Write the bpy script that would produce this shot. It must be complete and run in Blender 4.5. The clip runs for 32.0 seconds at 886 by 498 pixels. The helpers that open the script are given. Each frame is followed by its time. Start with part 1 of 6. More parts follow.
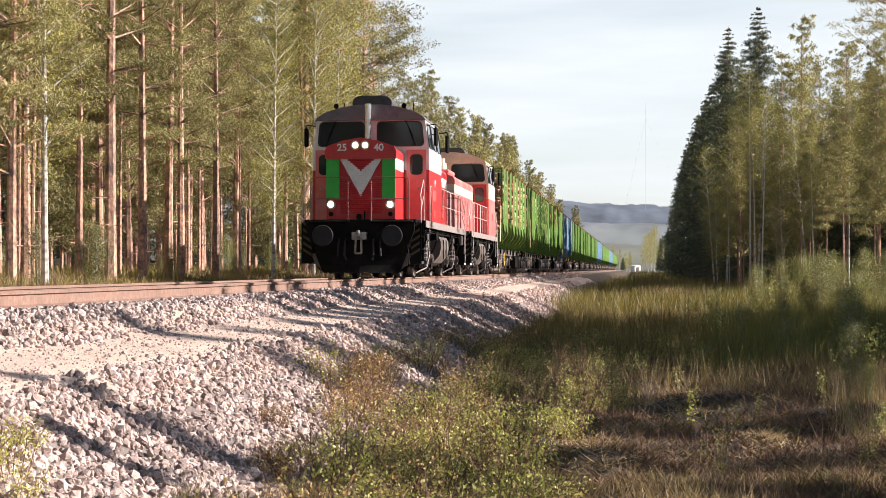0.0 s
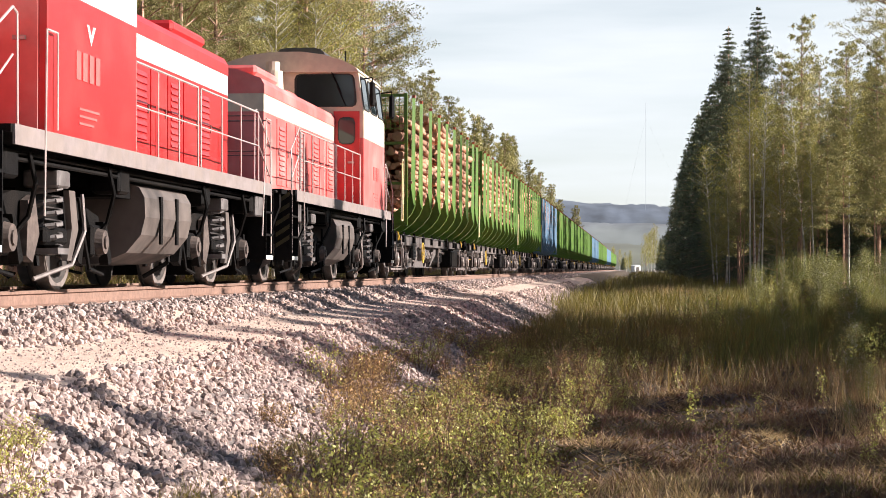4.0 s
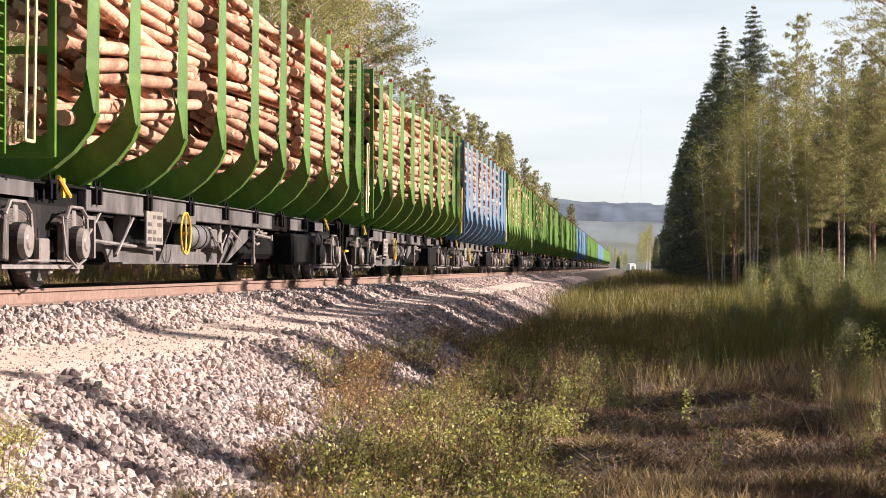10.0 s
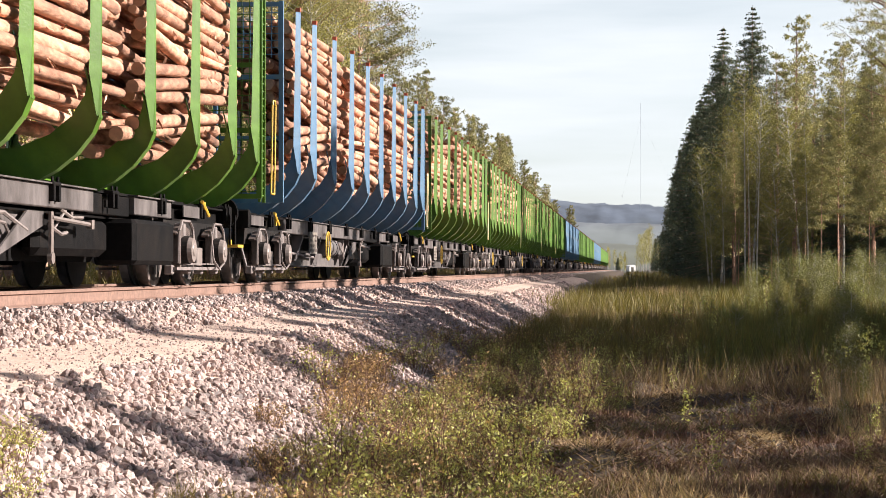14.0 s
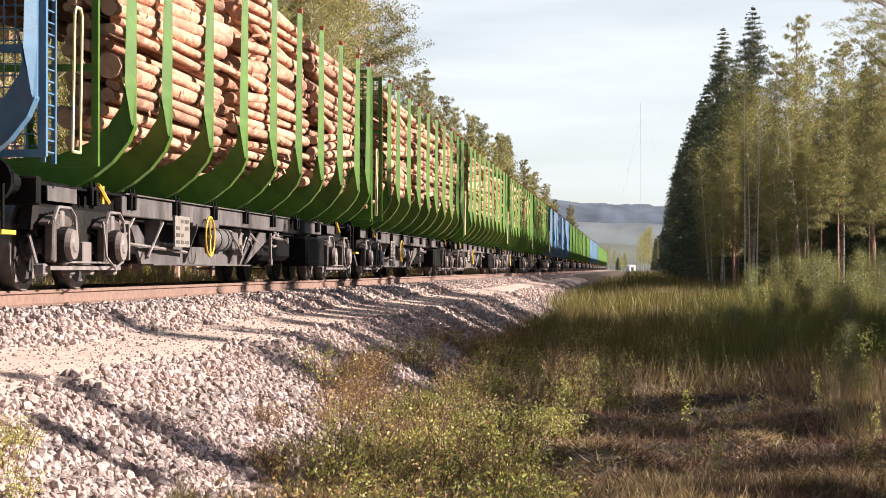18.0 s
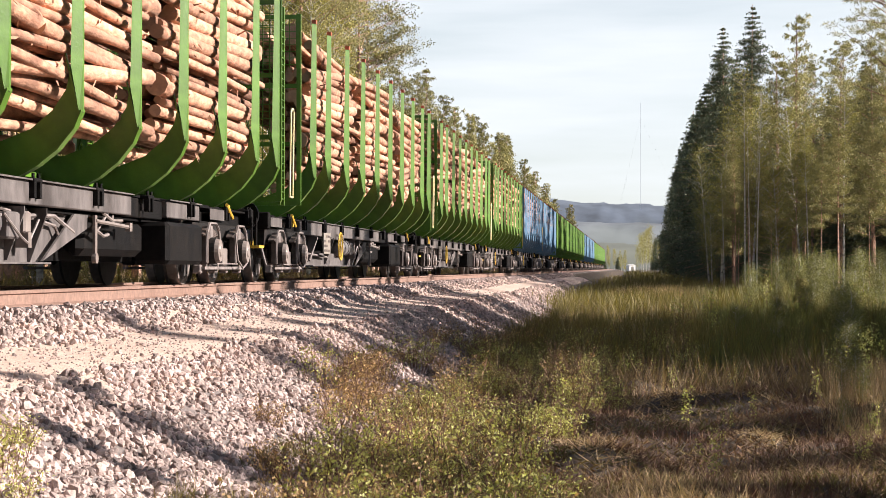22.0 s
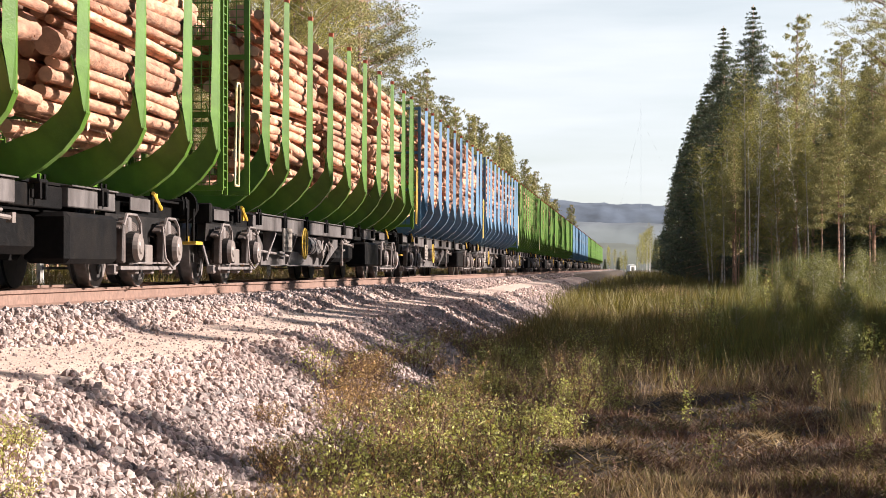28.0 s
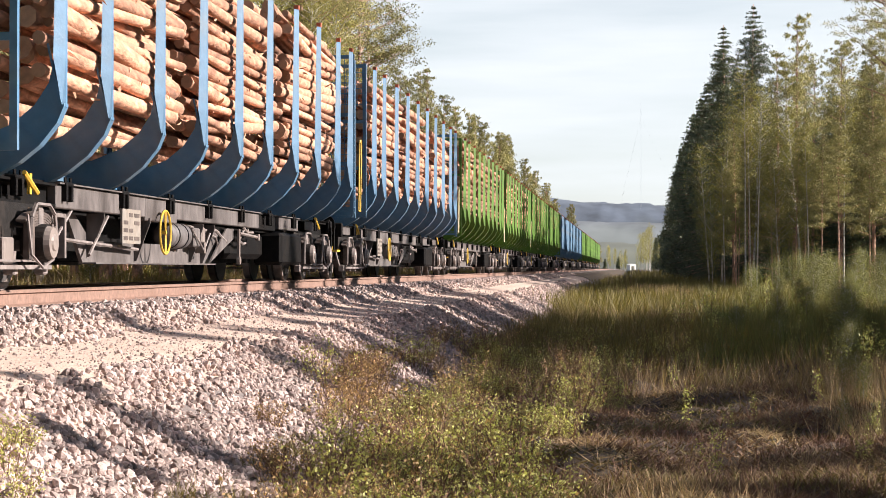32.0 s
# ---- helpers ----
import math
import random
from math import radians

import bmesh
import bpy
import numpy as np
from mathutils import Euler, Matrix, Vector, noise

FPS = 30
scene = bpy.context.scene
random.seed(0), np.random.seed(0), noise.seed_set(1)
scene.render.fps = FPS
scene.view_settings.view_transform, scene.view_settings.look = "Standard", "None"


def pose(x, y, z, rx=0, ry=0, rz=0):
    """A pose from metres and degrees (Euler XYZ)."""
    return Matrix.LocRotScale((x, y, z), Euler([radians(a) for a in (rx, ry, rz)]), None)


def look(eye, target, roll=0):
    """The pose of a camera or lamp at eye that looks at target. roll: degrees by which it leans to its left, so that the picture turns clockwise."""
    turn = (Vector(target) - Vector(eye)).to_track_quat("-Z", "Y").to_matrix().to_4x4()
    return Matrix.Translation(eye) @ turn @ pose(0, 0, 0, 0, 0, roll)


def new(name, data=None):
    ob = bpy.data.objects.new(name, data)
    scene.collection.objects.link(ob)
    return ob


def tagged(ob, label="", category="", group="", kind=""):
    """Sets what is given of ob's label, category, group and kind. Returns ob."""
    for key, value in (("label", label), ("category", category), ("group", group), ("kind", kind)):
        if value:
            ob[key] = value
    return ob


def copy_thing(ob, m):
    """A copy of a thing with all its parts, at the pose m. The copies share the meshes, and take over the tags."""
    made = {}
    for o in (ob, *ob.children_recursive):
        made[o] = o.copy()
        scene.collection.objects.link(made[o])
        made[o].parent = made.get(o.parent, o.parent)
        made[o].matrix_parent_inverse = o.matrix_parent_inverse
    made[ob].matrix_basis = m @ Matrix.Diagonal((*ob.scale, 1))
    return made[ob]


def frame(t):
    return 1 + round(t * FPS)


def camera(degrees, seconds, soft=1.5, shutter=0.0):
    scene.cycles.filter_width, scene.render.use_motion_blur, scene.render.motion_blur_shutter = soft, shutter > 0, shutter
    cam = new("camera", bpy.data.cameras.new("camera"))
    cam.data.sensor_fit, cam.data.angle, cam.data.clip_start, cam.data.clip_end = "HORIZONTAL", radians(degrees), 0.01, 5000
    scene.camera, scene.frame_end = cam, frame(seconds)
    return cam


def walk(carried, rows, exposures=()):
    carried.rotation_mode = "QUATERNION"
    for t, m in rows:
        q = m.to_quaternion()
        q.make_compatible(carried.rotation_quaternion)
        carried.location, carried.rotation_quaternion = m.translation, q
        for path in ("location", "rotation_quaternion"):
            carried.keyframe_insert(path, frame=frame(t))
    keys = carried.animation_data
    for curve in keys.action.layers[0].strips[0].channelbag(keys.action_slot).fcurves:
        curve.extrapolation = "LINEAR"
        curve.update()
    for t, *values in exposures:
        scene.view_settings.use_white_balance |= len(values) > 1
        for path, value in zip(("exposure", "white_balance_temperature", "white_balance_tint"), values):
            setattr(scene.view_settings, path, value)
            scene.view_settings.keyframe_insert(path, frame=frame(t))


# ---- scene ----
# the camera stands beside the track; the track runs along +y at x = TX, rail tops at z = 0
TX = -6.9
YAW, PITCH, EYE = 5.80, 0.62, (0.0, 0.0, 0.215)
SHAKE = [(0, 0, 0), (3.5, 0, 0), (5.5, -0.023, -0.013), (6, -0.093, 0.048), (6.5, -0.1, -0.007), (7, -0.132, -0.041), (7.5, -0.188, 0.087), (8, -0.238, 0.077), (8.5, -0.171, -0.009), (9, -0.156, -0.049), (9.5, -0.177, -0.021), (10, -0.143, -0.049), (10.5, -0.166, -0.006), (11, -0.178, -0.013), (12, -0.139, -0.038), (13, -0.151, 0.007), (14, -0.155, 0), (14.5, -0.151, 0), (16.5, -0.162, 0), (17.5, -0.175, 0.012), (18, -0.155, -0.009), (18.5, -0.154, 0.03), (19, -0.148, 0), (20, -0.155, 0), (21, -0.155, 0.012), (22, -0.158, -0.02), (22.5, -0.147, 0.02), (23, -0.162, -0.024), (24, -0.155, -0.021), (25, -0.168, -0.012), (25.5, -0.162, -0.011), (27.5, -0.152, -0.011), (28, -0.143, -0.017), (28.5, -0.151, 0.012), (29, -0.151, 0), (30, -0.166, -0.012), (31, -0.155, -0.028), (31.5, -0.164, 0), (32, -0.143, -0.035)]
cam = camera(26.5, 32.0, soft=0.85)
walk(cam, [(t, pose(*EYE, 90 + PITCH + b, 0, YAW + a)) for t, a, b in SHAKE], exposures=[(0, 1.20), (32, 1.20)])

# ---- light ----
SUN_DIR = Vector((0.90, 0.14, 0.44)).normalized()
sun_data = bpy.data.lights.new("sun", "SUN")
sun_data.energy, sun_data.angle, sun_data.color = 5.0, radians(0.6), (1.0, 0.905, 0.85)
sun = new("sun", sun_data)
sun.matrix_world = look(SUN_DIR * 100, (0, 0, 0))
world = bpy.data.worlds.new("sky")
scene.world = world
world.use_nodes = True
wn, wl = world.node_tree.nodes, world.node_tree.links
sky = wn.new("ShaderNodeTexSky")
sky.sky_type, sky.sun_disc = "NISHITA", False
sky.sun_elevation = math.asin(SUN_DIR.z)
sky.sun_rotation = math.atan2(SUN_DIR.x, SUN_DIR.y)
sky.altitude, sky.air_density, sky.dust_density = 100, 1.0, 0.6
back = wn["Background"]
back.inputs["Strength"].default_value = 0.050
tc = wn.new("ShaderNodeTexCoord")
mp = wn.new("ShaderNodeMapping")
mp.inputs["Scale"].default_value = (3.0, 3.0, 26.0)
nz = wn.new("ShaderNodeTexNoise")
nz.inputs["Scale"].default_value, nz.inputs["Detail"].default_value = 1.6, 6
cr = wn.new("ShaderNodeValToRGB")
cr.color_ramp.elements[0].position, cr.color_ramp.elements[1].position = 0.25, 0.75
cr.color_ramp.elements[0].color, cr.color_ramp.elements[1].color = (0.50, 0.50, 0.50, 1), (0.97, 0.97, 0.97, 1)
mx = wn.new("ShaderNodeMix")
mx.data_type = "RGBA"
mx.inputs[7].default_value = (8.7, 9.1, 9.6, 1)
wl.new(tc.outputs["Generated"], mp.inputs["Vector"])
wl.new(mp.outputs["Vector"], nz.inputs["Vector"])
wl.new(nz.outputs["Fac"], cr.inputs["Fac"])
sp = wn.new("ShaderNodeSeparateXYZ")
wl.new(tc.outputs["Generated"], sp.inputs[0])
veil = wn.new("ShaderNodeMapRange")       # the thin veil of cloud lies low over the horizon
veil.inputs[1].default_value, veil.inputs[2].default_value = 0.13, 0.34
veil.inputs[3].default_value, veil.inputs[4].default_value = 1.0, 0.0
wl.new(sp.outputs["Z"], veil.inputs[0])
times = wn.new("ShaderNodeMath")
times.operation = "MULTIPLY"
wl.new(cr.outputs["Color"], times.inputs[0])
wl.new(veil.outputs[0], times.inputs[1])
wl.new(times.outputs[0], mx.inputs[0])
wl.new(sky.outputs["Color"], mx.inputs[6])
wl.new(mx.outputs[2], back.inputs["Color"])


# ---- materials ----
def mat(name, col, rough=0.6, metal=0.0, var=0.18, scale=6.0, bump=0.0, bscale=30.0, stain=None, stain_amt=0.5,
        stain_scale=1.5, rand=0.0, stretch=(1, 1, 1), trans=0.0, island=0.0, gloss=0.5):
    """Base colour with fine grain, larger stains, relief and a shift from object to object."""
    m = bpy.data.materials.new(name)
    m.use_nodes = True
    n, l = m.node_tree.nodes, m.node_tree.links
    b = n["Principled BSDF"]
    b.inputs["Roughness"].default_value, b.inputs["Metallic"].default_value = rough, metal
    b.inputs["Specular IOR Level"].default_value = gloss
    tex = n.new("ShaderNodeTexCoord")
    mapping = n.new("ShaderNodeMapping")
    mapping.inputs["Scale"].default_value = stretch
    l.new(tex.outputs["Object"], mapping.inputs["Vector"])

    def noisy(s, d=5):
        k = n.new("ShaderNodeTexNoise")
        k.inputs["Scale"].default_value, k.inputs["Detail"].default_value = s, d
        l.new(mapping.outputs["Vector"], k.inputs["Vector"])
        return k.outputs["Fac"]

    def mixed(fac, a, c, kind="MIX"):
        k = n.new("ShaderNodeMix")
        k.data_type, k.blend_type = "RGBA", kind
        for sock, v in ((0, fac), (6, a), (7, c)):
            if isinstance(v, bpy.types.NodeSocket):
                l.new(v, k.inputs[sock])
            else:
                k.inputs[sock].default_value = v
        return k.outputs[2]

    def ramp(fac, lo, hi):
        k = n.new("ShaderNodeMapRange")
        k.inputs[1].default_value, k.inputs[2].default_value = lo, hi
        l.new(fac, k.inputs[0])
        return k.outputs[0]

    dark = (*[c * (1 - var) for c in col], 1)
    light = (*[min(1, c * (1 + var)) for c in col], 1)
    out = mixed(ramp(noisy(scale), 0.3, 0.7), dark, light)
    if stain:
        out2 = n.new("ShaderNodeMath")
        out2.operation = "MULTIPLY"
        out2.inputs[1].default_value = stain_amt
        l.new(ramp(noisy(stain_scale, 7), 0.45, 0.68), out2.inputs[0])
        out = mixed(out2.outputs[0], out, (*stain, 1))
    for amount, source, socket in ((rand, "ShaderNodeObjectInfo", "Random"), (island, "ShaderNodeNewGeometry", "Random Per Island")):
        if amount:
            o = n.new(source)
            k = n.new("ShaderNodeMapRange")
            k.inputs[3].default_value, k.inputs[4].default_value = 1 - amount, 1 + amount
            l.new(o.outputs[socket], k.inputs[0])
            cc = n.new("ShaderNodeCombineColor")
            for i in range(3):
                l.new(k.outputs[0], cc.inputs[i])
            out = mixed(1.0, out, cc.outputs[0], "MULTIPLY")
    l.new(out, b.inputs["Base Color"])
    if bump:
        k = n.new("ShaderNodeBump")
        k.inputs["Strength"].default_value, k.inputs["Distance"].default_value = bump, 0.02
        l.new(noisy(bscale, 4), k.inputs["Height"])
        l.new(k.outputs["Normal"], b.inputs["Normal"])
    if trans:
        t = n.new("ShaderNodeBsdfTranslucent")
        l.new(mixed(1.0, out, (1.0, 1.04, 0.6, 1), "MULTIPLY"), t.inputs["Color"])
        ms = n.new("ShaderNodeMixShader")
        ms.inputs[0].default_value = trans
        l.new(b.outputs[0], ms.inputs[1])
        l.new(t.outputs[0], ms.inputs[2])
        l.new(ms.outputs[0], n["Material Output"].inputs[0])
    return m


def glow(name, col, strength):
    m = bpy.data.materials.new(name)
    m.use_nodes = True
    b = m.node_tree.nodes["Principled BSDF"]
    b.inputs["Base Color"].default_value = (*col, 1)
    b.inputs["Emission Color"].default_value = (*col, 1)
    b.inputs["Emission Strength"].default_value = strength
    return m


M_GREEN = mat("green_paint", (0.098, 0.208, 0.023), 0.38, 0, 0.14, 9, 0.1, 40, (0.045, 0.075, 0.018), 0.45, 1.6, rand=0.10, gloss=0.4)
M_BLUE = mat("blue_paint", (0.080, 0.185, 0.300), 0.45, 0, 0.12, 9, 0.1, 40, (0.16, 0.19, 0.20), 0.5, 2.2, rand=0.10)
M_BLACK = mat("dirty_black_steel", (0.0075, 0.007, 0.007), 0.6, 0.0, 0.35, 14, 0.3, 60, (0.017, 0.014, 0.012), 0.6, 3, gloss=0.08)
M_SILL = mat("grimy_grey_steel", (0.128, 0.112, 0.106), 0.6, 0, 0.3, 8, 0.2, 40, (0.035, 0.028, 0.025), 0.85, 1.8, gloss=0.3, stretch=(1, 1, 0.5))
M_GREY = mat("dusty_grey_steel", (0.15, 0.135, 0.13), 0.6, 0, 0.25, 8, 0.15, 40, (0.035, 0.028, 0.025), 0.6, 2.5)
M_STEEL = mat("worn_steel", (0.38, 0.36, 0.34), 0.35, 0.8, 0.2, 12, 0.1, 50, (0.10, 0.07, 0.05), 0.5, 5)
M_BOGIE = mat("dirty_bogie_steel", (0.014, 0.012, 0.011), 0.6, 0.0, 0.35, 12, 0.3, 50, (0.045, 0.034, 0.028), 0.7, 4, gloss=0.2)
M_LEAF = mat("rusty_leaf_spring", (0.105, 0.080, 0.068), 0.65, 0.0, 0.3, 14, 0.2, 50, (0.03, 0.022, 0.02), 0.6, 5)
M_GUARD = mat("dusty_grey_bar", (0.22, 0.185, 0.17), 0.6, 0.0, 0.25, 12, 0.2, 50, (0.06, 0.045, 0.04), 0.6, 4)
M_TYRE = mat("worn_wheel_tyre", (0.26, 0.22, 0.20), 0.5, 0.3, 0.2, 14, 0.1, 50, (0.14, 0.10, 0.085), 0.5, 5)
M_WHEEL = mat("dark_wheel_steel", (0.045, 0.040, 0.038), 0.6, 0.0, 0.3, 12, 0.1, 50, (0.09, 0.07, 0.06), 0.5, 5)
M_RUST = mat("rusty_rail_steel", (0.23, 0.14, 0.105), 0.75, 0.0, 0.25, 18, 0.2, 80, (0.16, 0.09, 0.065), 0.6, 1.5)
M_RAILTOP = mat("polished_rail_head", (0.45, 0.40, 0.37), 0.3, 0.9, 0.15, 30)
M_YELLOW = mat("yellow_paint", (0.66, 0.42, 0.05), 0.5, 0, 0.1, 12, 0, 30, (0.30, 0.20, 0.05), 0.4, 6)
M_WHITE = mat("white_paint", (0.78, 0.76, 0.72), 0.45, 0, 0.08, 10, 0, 30, (0.55, 0.50, 0.45), 0.4, 3)
M_RED = mat("red_paint", (0.54, 0.024, 0.026), 0.35, 0, 0.12, 5, 0.03, 20, (0.46, 0.06, 0.055), 0.6, 1.3)
# faded red with the sun's overexposed pink put into colour and stains
M_FADED_OVERLIT = mat("faded_overlit_red_paint", (0.66, 0.13, 0.12), 0.45, 0, 0.14, 5, 0.03, 20, (0.72, 0.30, 0.27), 0.75, 0.9)
M_LOCOGREY = mat("grey_roof_paint", (0.14, 0.145, 0.16), 0.5, 0, 0.2, 6, 0.1, 30, (0.16, 0.15, 0.14), 0.5, 2)
M_GREENSTRIPE = mat("signal_green_paint", (0.03, 0.45, 0.05), 0.4, 0, 0.08, 6)
M_LAMP = glow("lit_headlight", (1.0, 0.72, 0.36), 3.2)
M_BARK_LOG = mat("pine_log_bark", (0.54, 0.285, 0.18), 0.85, 0, 0.36, 14, 0.9, 22, (0.19, 0.09, 0.055), 0.7, 6.0, rand=0.36, stretch=(1, 0.4, 1), island=0.40)
M_LOGEND = mat("cut_log_end", (0.44, 0.25, 0.15), 0.8, 0, 0.2, 14, 0.2, 40, (0.45, 0.26, 0.15), 0.5, 6, rand=0.18, island=0.2)
M_STONE = mat("crushed_granite", (0.52, 0.40, 0.355), 0.85, 0, 0.25, 20, 0.4, 60, (0.33, 0.245, 0.21), 0.55, 3.0, rand=0.42, island=0.50)
# darker than the stones: shade in their gaps is put into this colour
M_BED = mat("dark_ballast_bed", (0.20, 0.165, 0.15), 0.95, 0, 0.3, 20, 0.6, 60, (0.12, 0.10, 0.09), 0.6, 2.0)
M_PINEBARK = mat("pine_bark", (0.50, 0.295, 0.205), 0.9, 0, 0.5, 14, 1.0, 14, (0.12, 0.09, 0.085), 0.95, 4.5, rand=0.2, stretch=(1, 1, 0.7))
M_BIRCHBARK = mat("birch_bark", (0.62, 0.58, 0.52), 0.8, 0, 0.15, 6, 0.3, 14, (0.07, 0.06, 0.055), 0.8, 3.5, rand=0.12, stretch=(1, 1, 2.5))
M_PINE = mat("pine_needles", (0.305, 0.275, 0.130), 0.75, 0, 0.3, 0.8, rand=0.3, trans=0.24, island=0.2, gloss=0.2)
M_SPRUCE = mat("spruce_needles", (0.135, 0.150, 0.090), 0.7, 0, 0.3, 2.5, rand=0.2, trans=0.2, island=0.35)
M_BIRCHLEAF = mat("young_birch_leaves", (0.36, 0.32, 0.08), 0.6, 0, 0.25, 2.5, rand=0.15, trans=0.3, island=0.3)
M_GRASS = mat("green_grass", (0.190, 0.155, 0.052), 0.7, 0, 0.3, 0.6, trans=0.35, island=0.4)
M_STRAW = mat("dry_grass", (0.30, 0.21, 0.12), 0.8, 0, 0.25, 0.6, trans=0.3, island=0.35)
M_SAPLING = mat("sapling_leaves", (0.225, 0.220, 0.075), 0.6, 0, 0.25, 2.5, rand=0.3, trans=0.25, island=0.35)
M_TWIG = mat("brown_twigs", (0.17, 0.094, 0.062), 0.85, 0, 0.3, 4, island=0.3)
M_MOSS = mat("mossy_undergrowth", (0.25, 0.20, 0.060), 0.75, 0, 0.3, 0.6, trans=0.35, island=0.4)
M_GROUND = mat("forest_soil", (0.062, 0.037, 0.024), 0.95, 0, 0.35, 3.5, 0.6, 18, (0.050, 0.048, 0.020), 0.7, 0.5)
M_SAND = mat("sandy_gravel", (0.56, 0.42, 0.34), 0.95, 0, 0.2, 25, 0.6, 90, (0.42, 0.31, 0.25), 0.6, 1.3)


# ---- mesh tools ----
class Mesh:
    """Collects boxes, tubes and prisms for one part."""

    def __init__(self):
        self.v, self.f = [], []

    def add(self, verts, faces):
        o = len(self.v)
        self.v += [tuple(p) for p in verts]
        self.f += [tuple(i + o for i in q) for q in faces]
        return self

    def box(self, x0, y0, z0, x1, y1, z1, c=0.0):
        """A box; c chamfers its long edges."""
        if c <= 0:
            vs = [(x, y, z) for z in (z0, z1) for y in (y0, y1) for x in (x0, x1)]
            return self.add(vs, [(0, 2, 3, 1), (4, 5, 7, 6), (0, 1, 5, 4), (1, 3, 7, 5), (3, 2, 6, 7), (2, 0, 4, 6)])
        vs = []
        for z, s in ((z0, c), (z0 + c, 0), (z1 - c, 0), (z1, c)):
            a, b, d, e = x0 + s, x1 - s, y0 + s, y1 - s
            k = c if s == 0 else c * 0.4
            vs += [(a + k, d, z), (b - k, d, z), (b, d + k, z), (b, e - k, z), (b - k, e, z), (a + k, e, z), (a, e - k, z), (a, d + k, z)]
        fs = [tuple(range(7, -1, -1)), tuple(range(24, 32))]
        for r in range(3):
            fs += [(r * 8 + i, r * 8 + (i + 1) % 8, r * 8 + 8 + (i + 1) % 8, r * 8 + 8 + i) for i in range(8)]
        return self.add(vs, fs)

    def tube(self, p, q, r0, r1=None, n=8, caps=True):
        p, q = Vector(p), Vector(q)
        r1 = r0 if r1 is None else r1
        d = (q - p).normalized()
        a = d.orthogonal().normalized()
        b = d.cross(a)
        vs = []
        for c, r in ((p, r0), (q, r1)):
            vs += [c + (a * math.cos(t) + b * math.sin(t)) * r for t in [2 * math.pi * i / n for i in range(n)]]
        fs = [(i, (i + 1) % n, n + (i + 1) % n, n + i) for i in range(n)]
        if caps:
            fs += [tuple(range(n - 1, -1, -1)), tuple(range(n, 2 * n))]
        return self.add(vs, fs)

    def pipe(self, pts, r, n=6):
        for p, q in zip(pts, pts[1:]):
            self.tube(p, q, r, n=n)
        return self

    def prism(self, poly, lo, hi, axis="y"):
        """A polygon swept along an axis: (x, z) along y, (y, z) along x, or (x, y) along z."""
        put = {"y": lambda a, b, s: (a, s, b), "x": lambda a, b, s: (s, a, b), "z": lambda a, b, s: (a, b, s)}[axis]
        n = len(poly)
        vs = [put(a, b, lo) for a, b in poly] + [put(a, b, hi) for a, b in poly]
        fs = [(i, (i + 1) % n, n + (i + 1) % n, n + i) for i in range(n)] + [tuple(range(n - 1, -1, -1)), tuple(range(n, 2 * n))]
        return self.add(vs, fs)

    def done(self, name, material, smooth=False):
        me = bpy.data.meshes.new(name)
        me.from_pydata(self.v, [], self.f)
        for m in (material if isinstance(material, (list, tuple)) else [material]):
            me.materials.append(m)
        bm = bmesh.new()
        bm.from_mesh(me)
        bmesh.ops.recalc_face_normals(bm, faces=bm.faces)
        bm.to_mesh(me)
        bm.free()
        if smooth:
            me.shade_smooth()
        return me


def part(name, mesh, material, parent, label="", at=None, smooth=False):
    """One mesh object under a thing or a part."""
    ob = new(name, mesh.done(name, material, smooth) if isinstance(mesh, Mesh) else mesh)
    ob.parent = parent
    if at is not None:
        ob.matrix_basis = at
    if label:
        ob["label"] = label
    return ob


def raw_mesh(name, verts, faces, material):
    me = bpy.data.meshes.new(name)
    me.from_pydata([tuple(v) for v in verts], [], faces)
    me.materials.append(material)
    return me


def np_mesh(name, verts, faces, material):
    """A mesh from arrays; all faces have the same number of corners."""
    me = bpy.data.meshes.new(name)
    k = faces.shape[1]
    me.vertices.add(len(verts))
    me.vertices.foreach_set("co", np.asarray(verts, dtype=np.float32).ravel())
    me.loops.add(faces.size)
    me.loops.foreach_set("vertex_index", np.asarray(faces, dtype=np.int32).ravel())
    me.polygons.add(len(faces))
    me.polygons.foreach_set("loop_start", np.arange(0, faces.size, k, dtype=np.int32))
    me.update(calc_edges=True)
    me.shade_flat()
    me.materials.append(material)
    return me


# ---- ground ----
def lerp_table(x, table):
    return float(np.interp(x, [a for a, _ in table], [b for _, b in table]))


# height of the ground across the line, from the forest on one side to the meadow on the other
PROFILE = [(-600, 6.0), (-120, 2.5), (-40, 0.9), (-20, 0.15), (-14, -0.05), (-11.2, -0.35), (-10.0, -0.55), (-8.6, -0.19), (-8.0, -0.18), (-5.9, -0.20), (-5.35, -0.20),
           (-5.10, -0.25), (-4.80, -0.40), (-3.75, -0.52), (-3.0, -0.92), (-2.4, -1.2), (-1.2, -1.38), (2, -1.40), (8, -1.25), (12, -0.9), (20, -0.3), (60, 0.8), (600, 6)]
PX, PZ = [a for a, _ in PROFILE], [b for _, b in PROFILE]


